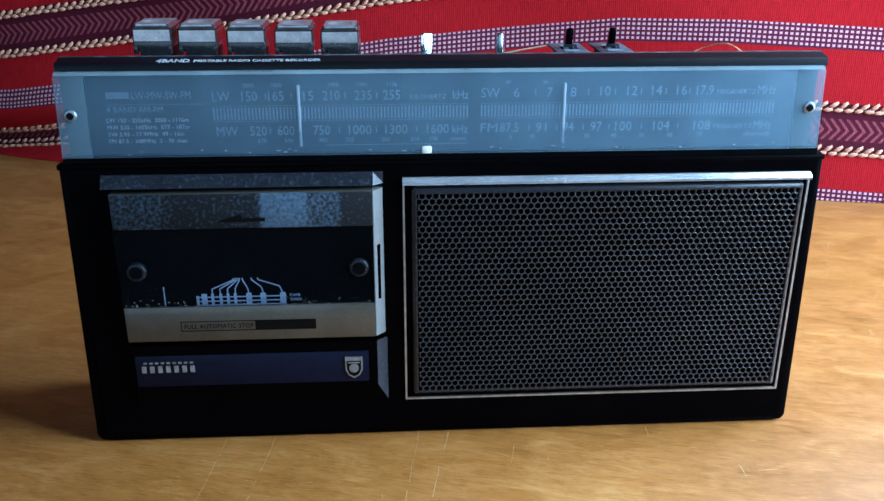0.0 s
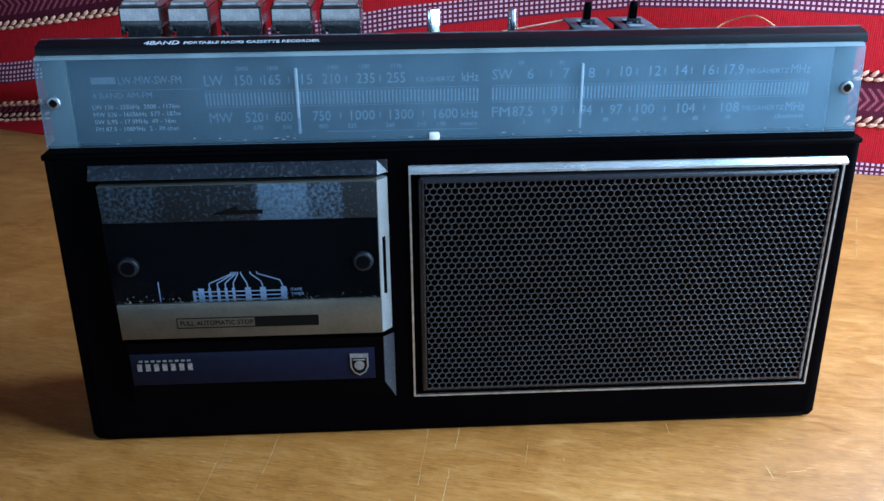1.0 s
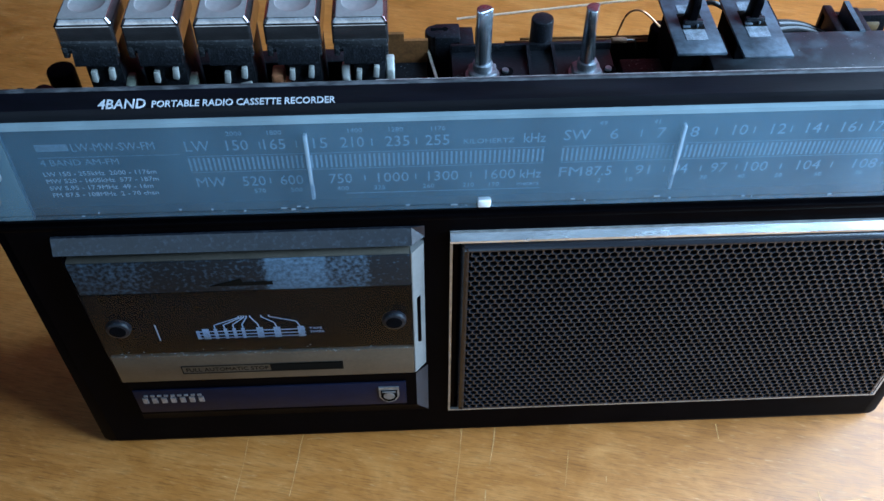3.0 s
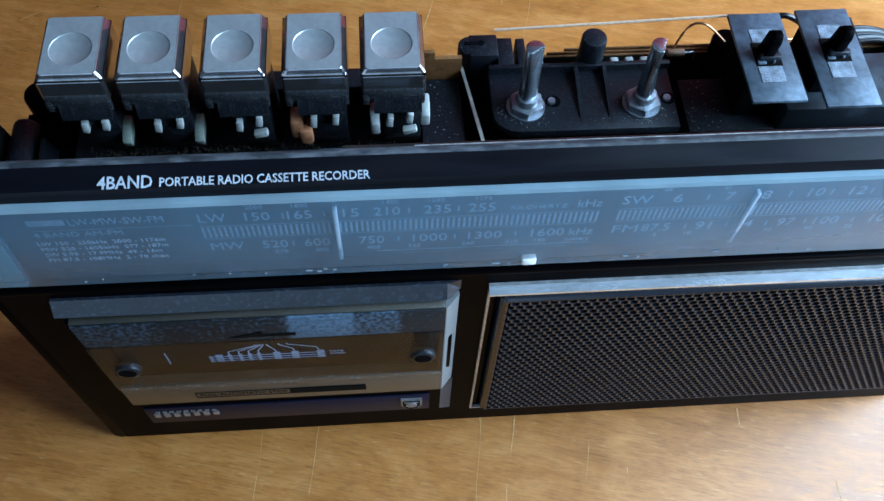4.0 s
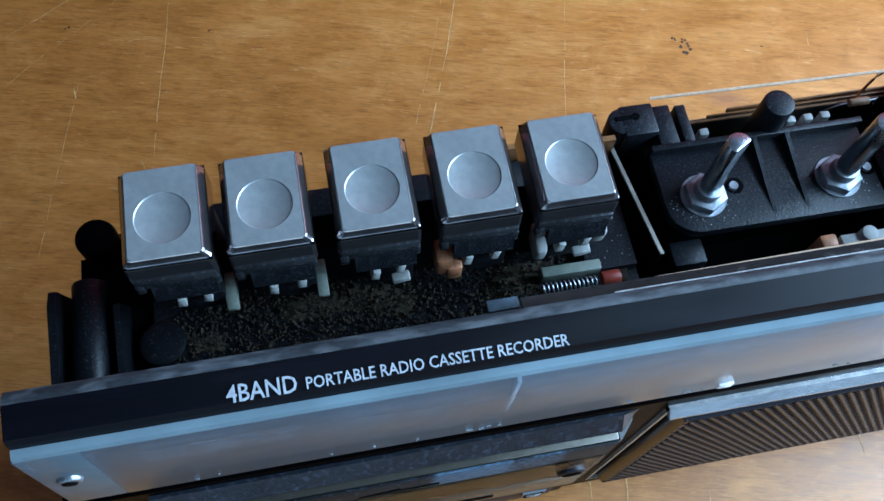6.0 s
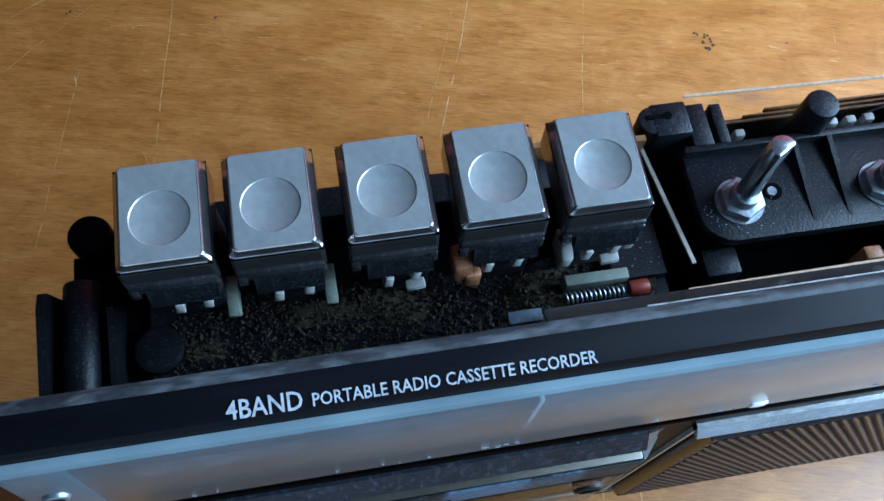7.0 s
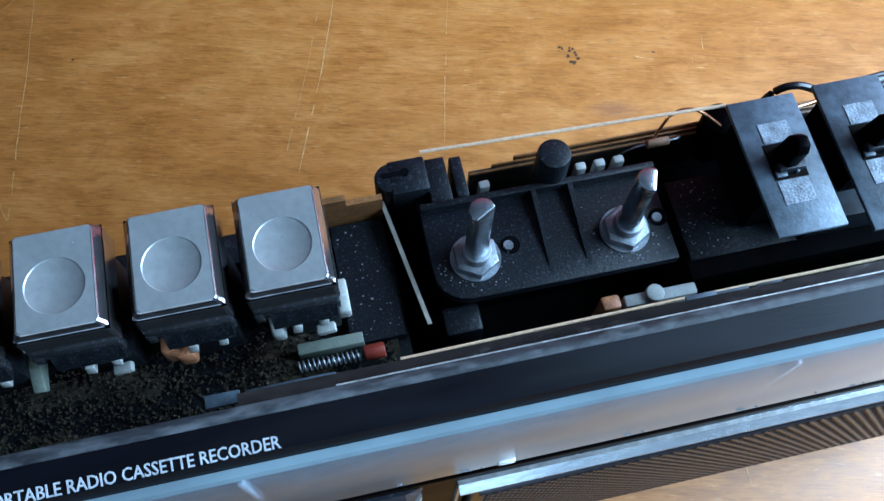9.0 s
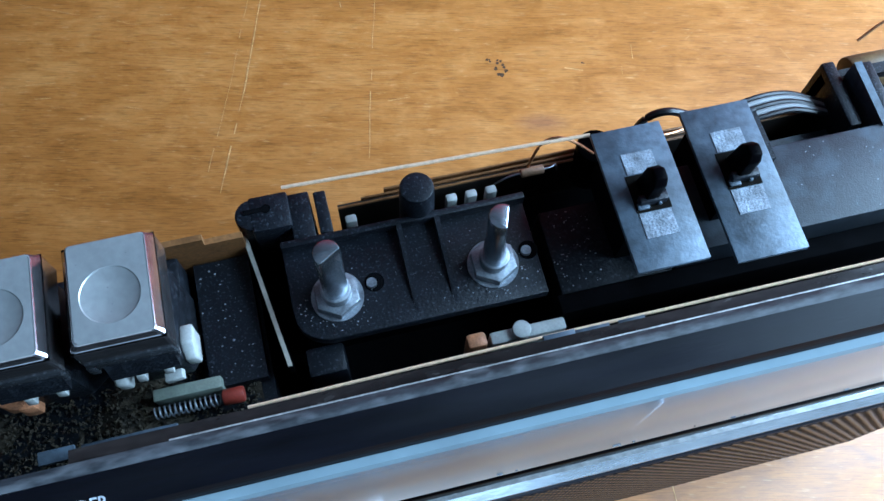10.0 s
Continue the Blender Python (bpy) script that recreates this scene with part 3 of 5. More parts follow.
fabric.modifiers.new("thickness", "SOLIDIFY").thickness = 0.0008

# raised cream braid along both edges of each maroon stripe
BRAID = material("cream_braid_yarn", (0.50, 0.235, 0.15), 0.95, vary=0.3, scale=600, bump=0.8, bump_scale=1800)
stitch = bmesh.new()
bmesh.ops.create_icosphere(stitch, subdivisions=1, radius=1)
sv, sf = [v.co.copy() for v in stitch.verts], [[v.index for v in f.verts] for f in stitch.faces]
stitch.free()
bv, bf = [], []


def height_at(x, v):
    """The height at which the pattern's height v lies, at x along the cloth."""
    lo, hi = -0.1, 0.6
    for _ in range(24):
        mid = (lo + hi) / 2
        lo, hi = (mid, hi) if cloth_v(x, mid) < v else (lo, mid)
    return lo


for base in (0.0, 0.146, 0.292):
    for edge, lean in ((0.056, 1), (0.095, 1)):
        x = -0.74
        while x < 0.58:
            z = height_at(x, base + edge)
            if 0.001 < z < 0.5:
                for row in (-1, 1):
                    zz = z + row * 0.0021 + rng.uniform(-0.0004, 0.0004)
                    y = cloth_y(x, zz)
                    m = Matrix.Translation((x + 0.0045 * (row > 0), y - 0.0012, zz)) @ Matrix.Rotation(radians(-20 - 14 * row * lean + rng.uniform(-8, 8)), 4, "Y") @ Matrix.Diagonal((0.0052 * rng.uniform(0.85, 1.15), 0.0016, 0.0021, 1))
                    first = len(bv)
                    bv += [m @ c for c in sv]
                    bf += [[first + q for q in f] for f in sf]
            x += 0.0088
me = bpy.data.meshes.new("braid")
me.from_pydata([tuple(c) for c in bv], [], bf)
me.materials.append(BRAID)
for p in me.polygons:
    p.use_smooth = True
braid = new("braid", me)
braid.parent = cloth
tagged(braid, "cream yarn braid edging", kind="stuff")


# ---- radio cassette recorder ----
radio = new("radio_cassette_recorder")
tagged(radio, "black portable radio cassette recorder with open top, standing on table", "radio")
XL, XR = -0.1755, 0.1765
SL, SR = -0.1770, 0.1798             # ends of the lower shell

# front shell: lower panel with the cassette bay and the speaker opening, sides, bottom
shell = plate((SL + 0.004, SR - 0.004), (0.004, 0.147), 0.0, 0.006, [(-0.1570, -0.0305, 0.0585, 0.1370), (-0.0180, 0.1710, 0.0240, 0.1370)])
shell = join(shell,
             prism([(SL + 0.0002, 0.1475), (SL + 0.006, 0.1475), (SL + 0.006, 0.001), (SL + 0.0002, 0.001), (SL - 0.0022, 0.004)], "y", 0.0008, 0.024, 0.0010), prism([(SR - 0.006, 0.1475), (SR, 0.1475), (SR + 0.0020, 0.004), (SR, 0.001), (SR - 0.006, 0.001)], "y", 0.0008, 0.024, 0.0010),
             box(SL + 0.002, SR - 0.002, 0.0006, 0.024, 0.0, 0.007, 0.0022))
part("front_shell", shell, BLACK, radio, "glossy black plastic front")
# dark bar for the shade in the groove under the dial
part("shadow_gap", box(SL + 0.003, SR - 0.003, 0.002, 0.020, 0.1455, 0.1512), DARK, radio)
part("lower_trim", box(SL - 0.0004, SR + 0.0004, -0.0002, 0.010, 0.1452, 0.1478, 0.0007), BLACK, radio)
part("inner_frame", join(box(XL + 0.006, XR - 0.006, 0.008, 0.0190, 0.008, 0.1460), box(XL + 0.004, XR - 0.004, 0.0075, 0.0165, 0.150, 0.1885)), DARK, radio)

# top strip with its dusty back edge
strip_line = [(0.0056, 0.1886), (0.0058, 0.1908), (0.0066, 0.1924), (0.0135, 0.19393), (0.0135, 0.1905), (0.0090, 0.1885)]
part("top_strip", prism(strip_line, "x", XL + 0.002, XR + 0.0005), STRIP, radio, "satin black strip with white lettering", angle=25)
part("strip_edge", prism([(0.0135, 0.1939), (0.0142, 0.1943), (0.0154, 0.1941), (0.0164, 0.1933), (0.0164, 0.184), (0.0135, 0.184)], "x", XL + 0.0022, XR + 0.0003), RIM, radio, "dusty worn back edge")
part("rear_rail", prism([(0.0165, 0.1902), (0.0199, 0.1898), (0.0201, 0.1888), (0.0165, 0.1888)], "x", -0.0640, XR - 0.004), material("smoky_brown_acrylic", (0.020, 0.015, 0.014), 0.2, vary=0.4, scale=90, dust=0.3, dust_colour=(0.10, 0.085, 0.08), dust_scale=300, stretch=(0.3, 1, 1)), radio, "smoky brown clear rail behind strip")
# pale strip laid along the rim's inner edge as its highlight
part("rim_highlight", prism([(0.0164, 0.1934), (0.0167, 0.1934), (0.0167, 0.1925), (0.0164, 0.1925)], "x", -0.0440, XR - 0.002), material("painted_edge_highlight", (0.36, 0.34, 0.33), 0.4, metal=0.3, vary=0.4, scale=400), radio, "thin pale strip painted as the rim's highlight")
slope = Matrix.Rotation(math.atan2(0.0024, 0.0107), 4, "X")
lettering("lettering", [("4BAND", 0.0036, 0.0145, -0.1292, 0.0066, 0.19252), ("PORTABLE RADIO CASSETTE RECORDER", 0.0025, 0.0563, -0.1128, 0.0068, 0.19256)],
          PRINTGREY, radio, "white printed model line", slope, 0.0001, 0.012)

# dial: back plate, print, pointers and the acrylic lens
part("dial_plate", box(XL + 0.0035, XR - 0.0035, 0.0058, 0.0074, 0.1508, 0.1884), PLATE, radio, "dark blue dial plate")
Y = 0.0056
prints = [("LW", 0.0044, 0.0078, -0.1058, Y, 0.1750), ("150", 0.0044, 0.0070, -0.0927, Y, 0.1750), ("165", 0.0044, 0.0070, -0.0808, Y, 0.1750), ("15", 0.0044, 0.0046, -0.0650, Y, 0.1750), ("210", 0.0044, 0.0076, -0.0562, Y, 0.1750),
          ("235", 0.0044, 0.0078, -0.0418, Y, 0.1750), ("255", 0.0044, 0.0078, -0.0289, Y, 0.1750), ("kHz", 0.0040, 0.0072, 0.0030, Y, 0.1750),
          ("MW", 0.0044, 0.0098, -0.1052, Y, 0.1590), ("520", 0.0044, 0.0076, -0.0900, Y, 0.1590), ("600", 0.0044, 0.0076, -0.0775, Y, 0.1590), ("750", 0.0044, 0.0076, -0.0612, Y, 0.1590), ("1000", 0.0044, 0.0104, -0.0450, Y, 0.1590),
          ("1300", 0.0044, 0.0102, -0.0282, Y, 0.1590), ("1600", 0.0044, 0.0102, -0.0090, Y, 0.1590), ("kHz", 0.0040, 0.0072, 0.0028, Y, 0.1590),
          ("SW", 0.0044, 0.0086, 0.0160, Y, 0.1755), ("6", 0.0044, 0.0028, 0.0310, Y, 0.1755), ("7", 0.0044, 0.0028, 0.0463, Y, 0.1755), ("8", 0.0044, 0.0028, 0.0573, Y, 0.1755), ("10", 0.0044, 0.0048, 0.0712, Y, 0.1758), ("12", 0.0044, 0.0048, 0.0838, Y, 0.1758),
          ("14", 0.0044, 0.0048, 0.0954, Y, 0.1758), ("16", 0.0044, 0.0048, 0.1071, Y, 0.1758), ("17.9", 0.0044, 0.0080, 0.1165, Y, 0.1758), ("MHz", 0.0040, 0.0085, 0.1455, Y, 0.1758),
          ("FM", 0.0044, 0.0078, 0.0160, Y, 0.1592), ("87.5", 0.0044, 0.0088, 0.0250, Y, 0.1592), ("91", 0.0044, 0.0050, 0.0418, Y, 0.1592), ("94", 0.0044, 0.0050, 0.0547, Y, 0.1592), ("97", 0.0044, 0.0054, 0.0676, Y, 0.1592),
          ("100", 0.0044, 0.0078, 0.0793, Y, 0.1592), ("104", 0.0044, 0.0078, 0.0974, Y, 0.1592), ("108", 0.0044, 0.0080, 0.1167, Y, 0.1592), ("MHz", 0.0040, 0.0085, 0.1455, Y, 0.1592)]
for x in (-0.0822, -0.0705, -0.0463, -0.0320):
    prints.append(("I", 0.0030, 0, x, Y, 0.1755))
for x in (0.0410, 0.0655, 0.0780, 0.0902, 0.1018, 0.1130):
    prints.append(("I", 0.0030, 0, x, Y, 0.1762))
for x in (-0.0810, -0.0495, -0.0325, -0.0140, 0.0385, 0.0515, 0.0640, 0.0762, 0.0915, 0.1090):
    prints.append(("I", 0.0028, 0, x, Y, 0.1598))
lettering("dial_numeral", prints, PRINTDIM, radio, "pale blue printed station number")
small = [("LW-MW-SW-FM", 0.0034, 0.0262, -0.1415, Y, 0.1763), ("4 BAND AM-FM", 0.0026, 0.0250, -0.1532, Y, 0.1704), ("KILOHERTZ", 0.0020, 0.0165, -0.0165, Y, 0.1752), ("MEGAHERTZ", 0.0022, 0.0185, 0.1262, Y, 0.1760), ("MEGAHERTZ", 0.0022, 0.0185, 0.1262, Y, 0.1597),
         ("570", 0.0019, 0, -0.0868, Y, 0.1556), ("500", 0.0019, 0, -0.0745, Y, 0.1556), ("400", 0.0019, 0, -0.0590, Y, 0.1556), ("325", 0.0019, 0, -0.0465, Y, 0.1556), ("260", 0.0019, 0, -0.0300, Y, 0.1556), ("210", 0.0019, 0, -0.0165, Y, 0.1556),
         ("190", 0.0019, 0, -0.0075, Y, 0.1556), ("meters", 0.0019, 0, 0.0020, Y, 0.1556), ("2", 0.0019, 0, 0.0295, Y, 0.1560), ("10", 0.0019, 0, 0.0395, Y, 0.1560), ("30", 0.0019, 0, 0.0648, Y, 0.1560), ("40", 0.0019, 0, 0.0777, Y, 0.1560),
         ("50", 0.0019, 0, 0.0908, Y, 0.1560), ("60", 0.0019, 0, 0.1045, Y, 0.1560), ("70", 0.0019, 0, 0.1188, Y, 0.1560), ("channels", 0.0022, 0.0130, 0.1410, Y, 0.1560),
         ("2000", 0.0018, 0, -0.0920, Y, 0.1812), ("1800", 0.0018, 0, -0.0790, Y, 0.1812), ("1400", 0.0018, 0, -0.0535, Y, 0.1812), ("1280", 0.0018, 0, -0.0405, Y, 0.1812), ("1176", 0.0018, 0, -0.0270, Y, 0.1812), ("49", 0.0018, 0, 0.0270, Y, 0.1815), ("41", 0.0018, 0, 0.0445, Y, 0.1815)]
lettering("small_numeral", small, PRINTDIM, radio, "small faded dial print")
lettering("band_table", [("LW 150 - 255kHz  2000 - 1176m", 0.0019, 0.0365, -0.1538, Y, 0.1658), ("MW 520 - 1605kHz  577 - 187m", 0.0019, 0.0365, -0.1538, Y, 0.1626),
                         ("SW 5.95 - 17.9MHz  49 - 16m", 0.0019, 0.0340, -0.1538, Y, 0.1594), ("FM 87.5 - 108MHz  2 - 70 chan", 0.0019, 0.0350, -0.1538, Y, 0.1562)], PRINT, radio, "white printed table of bands")
bars = bmesh.new()


def bar(bm, x0, x1, z0, z1, y=Y, d=0.00008):
    v = [bm.verts.new(c) for c in ((x0, y, z0), (x1, y, z0), (x1, y, z1), (x0, y, z1), (x0, y + d, z0), (x1, y + d, z0), (x1, y + d, z1), (x0, y + d, z1))]
    for f in ((0, 1, 2, 3), (5, 4, 7, 6), (4, 0, 3, 7), (1, 5, 6, 2), (3, 2, 6, 7), (4, 5, 1, 0)):
        bm.faces.new([v[q] for q in f])


for x0, x1 in ((-0.1060, 0.0102), (0.0160, 0.1540)):
    x = x0
    while x < x1:
        bar(bars, x, x + 0.0007, 0.1664, 0.1720)
        x += 0.00158
    bar(bars, x0, x1, 0.1656, 0.16575)
    bar(bars, x0, x1, 0.1727, 0.17285)
bar(bars, -0.1532, -0.1080, 0.1738, 0.17395)
bar(bars, -0.0560, 0.0100, 0.1540, 0.1542)
bar(bars, -0.1528, -0.1425, 0.1766, 0.1795)
part("dial_scale", bars, material("scale_print", (0.34, 0.44, 0.50), 0.6, vary=0.2, scale=700), radio, "printed tick scale")
chips = bmesh.new()
for _ in range(24):
    x = rng.uniform(-0.16, 0.165)
    w = rng.choice((0.0003, 0.0005, 0.0008, 0.0012, 0.0020)) * rng.uniform(0.6, 1.2)
    z = 0.1526 + rng.uniform(-0.0006, 0.0012)
    bar(chips, x, x + w, z, z + rng.uniform(0.0002, 0.0006), 0.0001, 0.0003)
tagged(part("chip", chips, DUSTGREY, radio, "white chips and dust along dial foot"), kind="stuff")
pointer_mat = material("pale_pointer", (0.55, 0.64, 0.70), 0.4, vary=0.1)
pointer = part("pointer", box(-0.0676, -0.0664, 0.0030, 0.0052, 0.1540, 0.1822, 0.0003), pointer_mat, radio, "pale acrylic dial pointer")
again(pointer, 0.1213)
part("indicator", box(-0.0116, -0.0070, -0.0002, 0.0024, 0.1508, 0.1542, 0.0007), material("white_plastic", (0.80, 0.80, 0.78), 0.4, vary=0.05), radio, "small white indicator")
LENS_SIDE = [(0.0002, 0.1508), (0.0031, 0.1873), (0.0051, 0.1873), (0.0022, 0.1508)]      # it leans back
lens = part("dial_lens", prism(LENS_SIDE, "x", -0.1606, 0.1621, 0.0001), LENS, radio, "hazy scratched acrylic dial window")
lens_top = part("lens_top", prism([(0.0031, 0.1874), (0.0037, 0.1886), (0.0055, 0.1889), (0.0055, 0.1876), (0.0050, 0.1874)], "x", XL + 0.002, XR - 0.0015), LENSTOP, lens, "frosted pale blue upper edge")
end = part("lens_end", prism(LENS_SIDE, "x", XL + 0.0015, -0.1607, 0.0002), LENSEDGE, lens, "frosted end block")
other = part("lens_end", prism(LENS_SIDE, "x", 0.1622, XR - 0.001, 0.0002), LENSEDGE, lens, "frosted end block")


def screw(x, z):
    head = part("screw", cyl(x, 0.0020, z, 0.0030, 0.0012, "-y", 24, 0.0026, 0.0003), NUTMETAL, radio, "cross-head steel screw")
    part("slot", join(box(x - 0.0017, x + 0.0017, 0.0006, 0.00085, z - 0.0004, z + 0.0004), box(x - 0.0004, x + 0.0004, 0.0006, 0.00085, z - 0.0017, z + 0.0017),
                      cyl(x, 0.00085, z, 0.0016, 0.0004, "-y", 12)), PRINTDARK, head)


screw(-0.1680, 0.1700)
screw(0.1692, 0.1700)

# cassette bay
part("bay_floor", box(-0.158, -0.030, 0.0062, 0.0078, 0.058, 0.138), DARK, radio)
ledge = prism([(0.001, 0.1428), (-0.0010, 0.1428), (-0.0042, 0.1372), (0.001, 0.1366)], "x", -0.1580, -0.0345)
part("bay_ledge", ledge, BEVELGREY, radio, "grey sloping ledge over cassette door", angle=20)
tip = bmesh.new()
a = [tip.verts.new(c) for c in ((-0.0344, -0.0010, 0.1428), (-0.0298, 0.0, 0.1428), (-0.0298, 0.0, 0.1372), (-0.0344, -0.0042, 0.1372), (-0.0344, 0.0008, 0.1366), (-0.0298, 0.0008, 0.1366), (-0.0344, 0.0008, 0.1428), (-0.0298, 0.0008, 0.1428))]
for f in ((0, 3, 2, 1), (3, 4, 5, 2), (0, 1, 7, 6), (1, 2, 5, 7), (0, 6, 4, 3), (6, 7, 5, 4)):
    tip.faces.new([a[q] for q in f])
part("ledge_end", tip, BEVELGREY, radio, "grey end of the ledge", angle=20)

door = part("cassette_door", join(box(-0.1545, -0.0350, -0.0062, -0.0046, 0.0603, 0.0785, 0.0005), box(-0.1545, -0.0350, -0.0048, 0.0046, 0.0603, 0.0640), box(-0.1545, -0.0350, -0.0058, 0.0046, 0.1180, 0.1352, 0.0005)), SILVER, radio, "silver cassette door with clear window")
part("foil_strip", box(-0.1540, -0.0352, -0.0066, -0.0059, 0.1184, 0.1350, 0.0002), FOIL, door, "flaked mirror strip with painted sparkle")
side = prism([(-0.0349, -0.0060), (-0.0345, -0.0060), (-0.0302, -0.0012), (-0.0302, 0.0046), (-0.0349, 0.0046)], "z", 0.0606, 0.1352)
part("door_side", side, SIDEPAINT, door, "pale bevelled side of the door", angle=20)
left = prism([(-0.1546, -0.0060), (-0.1556, -0.0050), (-0.1556, 0.0046), (-0.1546, 0.0046)], "z", 0.0606, 0.1352)
part("door_side", left, BLACK, door, angle=20)
pane = part("window", box(-0.1544, -0.0352, -0.0070, -0.0054, 0.0780, 0.1182, 0.0002), WINDOW, door, "clear cassette window")
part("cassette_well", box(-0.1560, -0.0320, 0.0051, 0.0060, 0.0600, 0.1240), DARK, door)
part("catch", box(-0.0336, -0.0318, -0.0046, -0.0010, 0.0800, 0.1080, 0.0004), BLACK, door)
for x, y in ((-0.1460, 0.0044), (-0.0421, 0.0044)):
    boss = part("boss", cyl(x, -0.0052, 0.0974, 0.0048, 0.0026, "-y", 28, 0.0044, 0.0006), CHASSIS, door, "round black rivet")
    part("centre", cyl(x, -0.0077, 0.0974, 0.0031, 0.0003, "-y", 20), DARK, boss)

# printed tape chart on the window
chart = bmesh.new()
YW = -0.0072
for z in (0.0795, 0.0815, 0.0836):
    bar(chart, -0.1195, -0.0770, z, z + 0.0005, YW)
for i, x in enumerate((-0.1195, -0.1170, -0.1125, -0.1086, -0.1052, -0.1018, -0.0960, -0.0893, -0.0800)):
    bar(chart, x, x + (0.0026 if i in (1, 6, 7, 8) else 0.0013), 0.0790, 0.0856 if i else 0.0845, YW)


def ray_line(x0, z0, x1, z1, w=0.0005):
    """A printed line that fans out and then drops."""
    dx, dz = x1 - x0, z1 - z0
    k = w / 2 / math.hypot(dx, dz)
    vs = [chart.verts.new((x0 - dz * k, YW, z0 + dx * k)), chart.verts.new((x0 + dz * k, YW, z0 - dx * k)), chart.verts.new((x1 + dz * k, YW, z1 - dx * k)), chart.verts.new((x1 - dz * k, YW, z1 + dx * k))]
    chart.faces.new(vs)


for x0, xa, za, x1 in ((-0.1015, -0.1118, 0.0880, -0.1118), (-0.1005, -0.1082, 0.0880, -0.1080), (-0.0996, -0.1046, 0.0880, -0.1046), (-0.0986, -0.1010, 0.0880, -0.1010),
                       (-0.0972, -0.0950, 0.0880, -0.0946), (-0.0930, -0.0885, 0.0886, -0.0878), (-0.0900, -0.0800, 0.0890, -0.0786)):
    ray_line(x0, 0.0935, x0, 0.0925)
    ray_line(x0, 0.0925, xa, za)
    ray_line(xa, za, x1, 0.0850)
bar(chart, -0.1345, -0.1341, 0.0790, 0.0895, YW)
CHART = material("chart_print", (0.40, 0.47, 0.58), 0.6, vary=0.2, scale=900)
part("tape_chart", moved(chart, Matrix.Translation((0.00083, 0.0120, -0.0079)) @ Matrix.Diagonal((1.0309, 1, 1.0309, 1))), CHART, door, "white printed tape chart")
lettering("chart_words", [("TAPE", 0.0014, 0.0052, -0.0770, 0.0048, 0.0781), ("TIMER", 0.0014, 0.0060, -0.0770, 0.0048, 0.0758)], CHART, door)
specks = bmesh.new()
for _ in range(90):
    x, z = rng.uniform(-0.153, -0.037), 0.0788 + abs(rng.gauss(0, 0.0022))
    bar(specks, x, x + rng.uniform(0.0002, 0.0007), z, z + rng.uniform(0.0002, 0.0005), -0.00715, 0.00005)
tagged(part("specks", specks, DUSTGREY, door, "dust along the window's foot"), kind="stuff")
lettering("stop_words", [("FULL AUTOMATIC STOP", 0.0024, 0.0330, -0.1268, -0.0064, 0.0671)], PRINTDARK, door, "black printed words")
outline = bmesh.new()
for x0, x1, z0, z1 in ((-0.1285, -0.0640, 0.0706, 0.0709), (-0.1285, -0.0640, 0.0657, 0.0660), (-0.1285, -0.1282, 0.0657, 0.0709), (-0.0930, -0.0638, 0.0657, 0.0709)):
    bar(outline, x0, x1, z0, z1, -0.0065, 0.0002)
part("stop_label", outline, PRINTDARK, door, "black outlined label")
arrow = prism([(-0.1070, 0.1215), (-0.0955, 0.1252), (-0.0950, 0.1232), (-0.0845, 0.1234), (-0.0845, 0.1216)], "y", -0.0069, -0.0066)
part("arrow", arrow, PRINTDARK, door, "black embossed arrow")

# badge panel under the door
wedge = bmesh.new()
pts = [(-0.1560, 0.0, 0.0572), (-0.0345, -0.0042, 0.0572), (-0.1540, -0.0042, 0.0572), (-0.0345, -0.0042, 0.0325), (-0.1540, -0.0042, 0.0325), (-0.0295, 0.0, 0.0215), (-0.1560, 0.0, 0.0215), (-0.0295, 0.0, 0.0572)]
v = [wedge.verts.new(p) for p in pts]
for f in ((2, 4, 3, 1), (4, 6, 5, 3), (0, 2, 1, 7), (0, 6, 4, 2)):
    wedge.faces.new([v[q] for q in f])
part("badge_panel", wedge, BLACK, radio, "black sloping panel under door", angle=15)
cheek = bmesh.new()
v = [cheek.verts.new(p) for p in ((-0.0345, -0.0042, 0.0572), (-0.0345, -0.0042, 0.0325), (-0.0295, -0.0001, 0.0215), (-0.0295, -0.0001, 0.0572), (-0.0345, 0.001, 0.0572), (-0.0345, 0.001, 0.0325))]
for f in ((0, 1, 2, 3), (0, 3, 4), (1, 5, 2), (4, 5, 1, 0), (3, 2, 5, 4)):
    cheek.faces.new([v[q] for q in f])
part("panel_cheek", cheek, BEVELGREY, radio, "grey bevel at the panel's end", angle=15)
part("badge_plate", box(-0.1530, -0.0390, -0.0050, -0.0042, 0.0350, 0.0518, 0.0002), NAVY, radio, "dark blue badge plate")
badge = bmesh.new()
for i in range(7):
    x = -0.1500 + i * 0.0039
    bar(badge, x, x + 0.0021, 0.0430, 0.0466, -0.0056, 0.0008)
for i in range(9):
    bar(badge, -0.1490 + i * 0.0028, -0.1474 + i * 0.0028, 0.0478, 0.0486, -0.0056, 0.0008)
part("badge", badge, material("worn_badge_metal", (0.36, 0.37, 0.39), 0.35, metal=0.8, vary=0.4, scale=500), radio, "worn metal maker's badge, plain bars")
emblem = part("emblem", prism([(-0.0506, 0.0490), (-0.0420, 0.0490), (-0.0420, 0.0420), (-0.0435, 0.0388), (-0.0463, 0.0372), (-0.0491, 0.0388), (-0.0506, 0.0420)], "y", -0.0056, -0.0050), NUTMETAL, radio, "small metal shield")
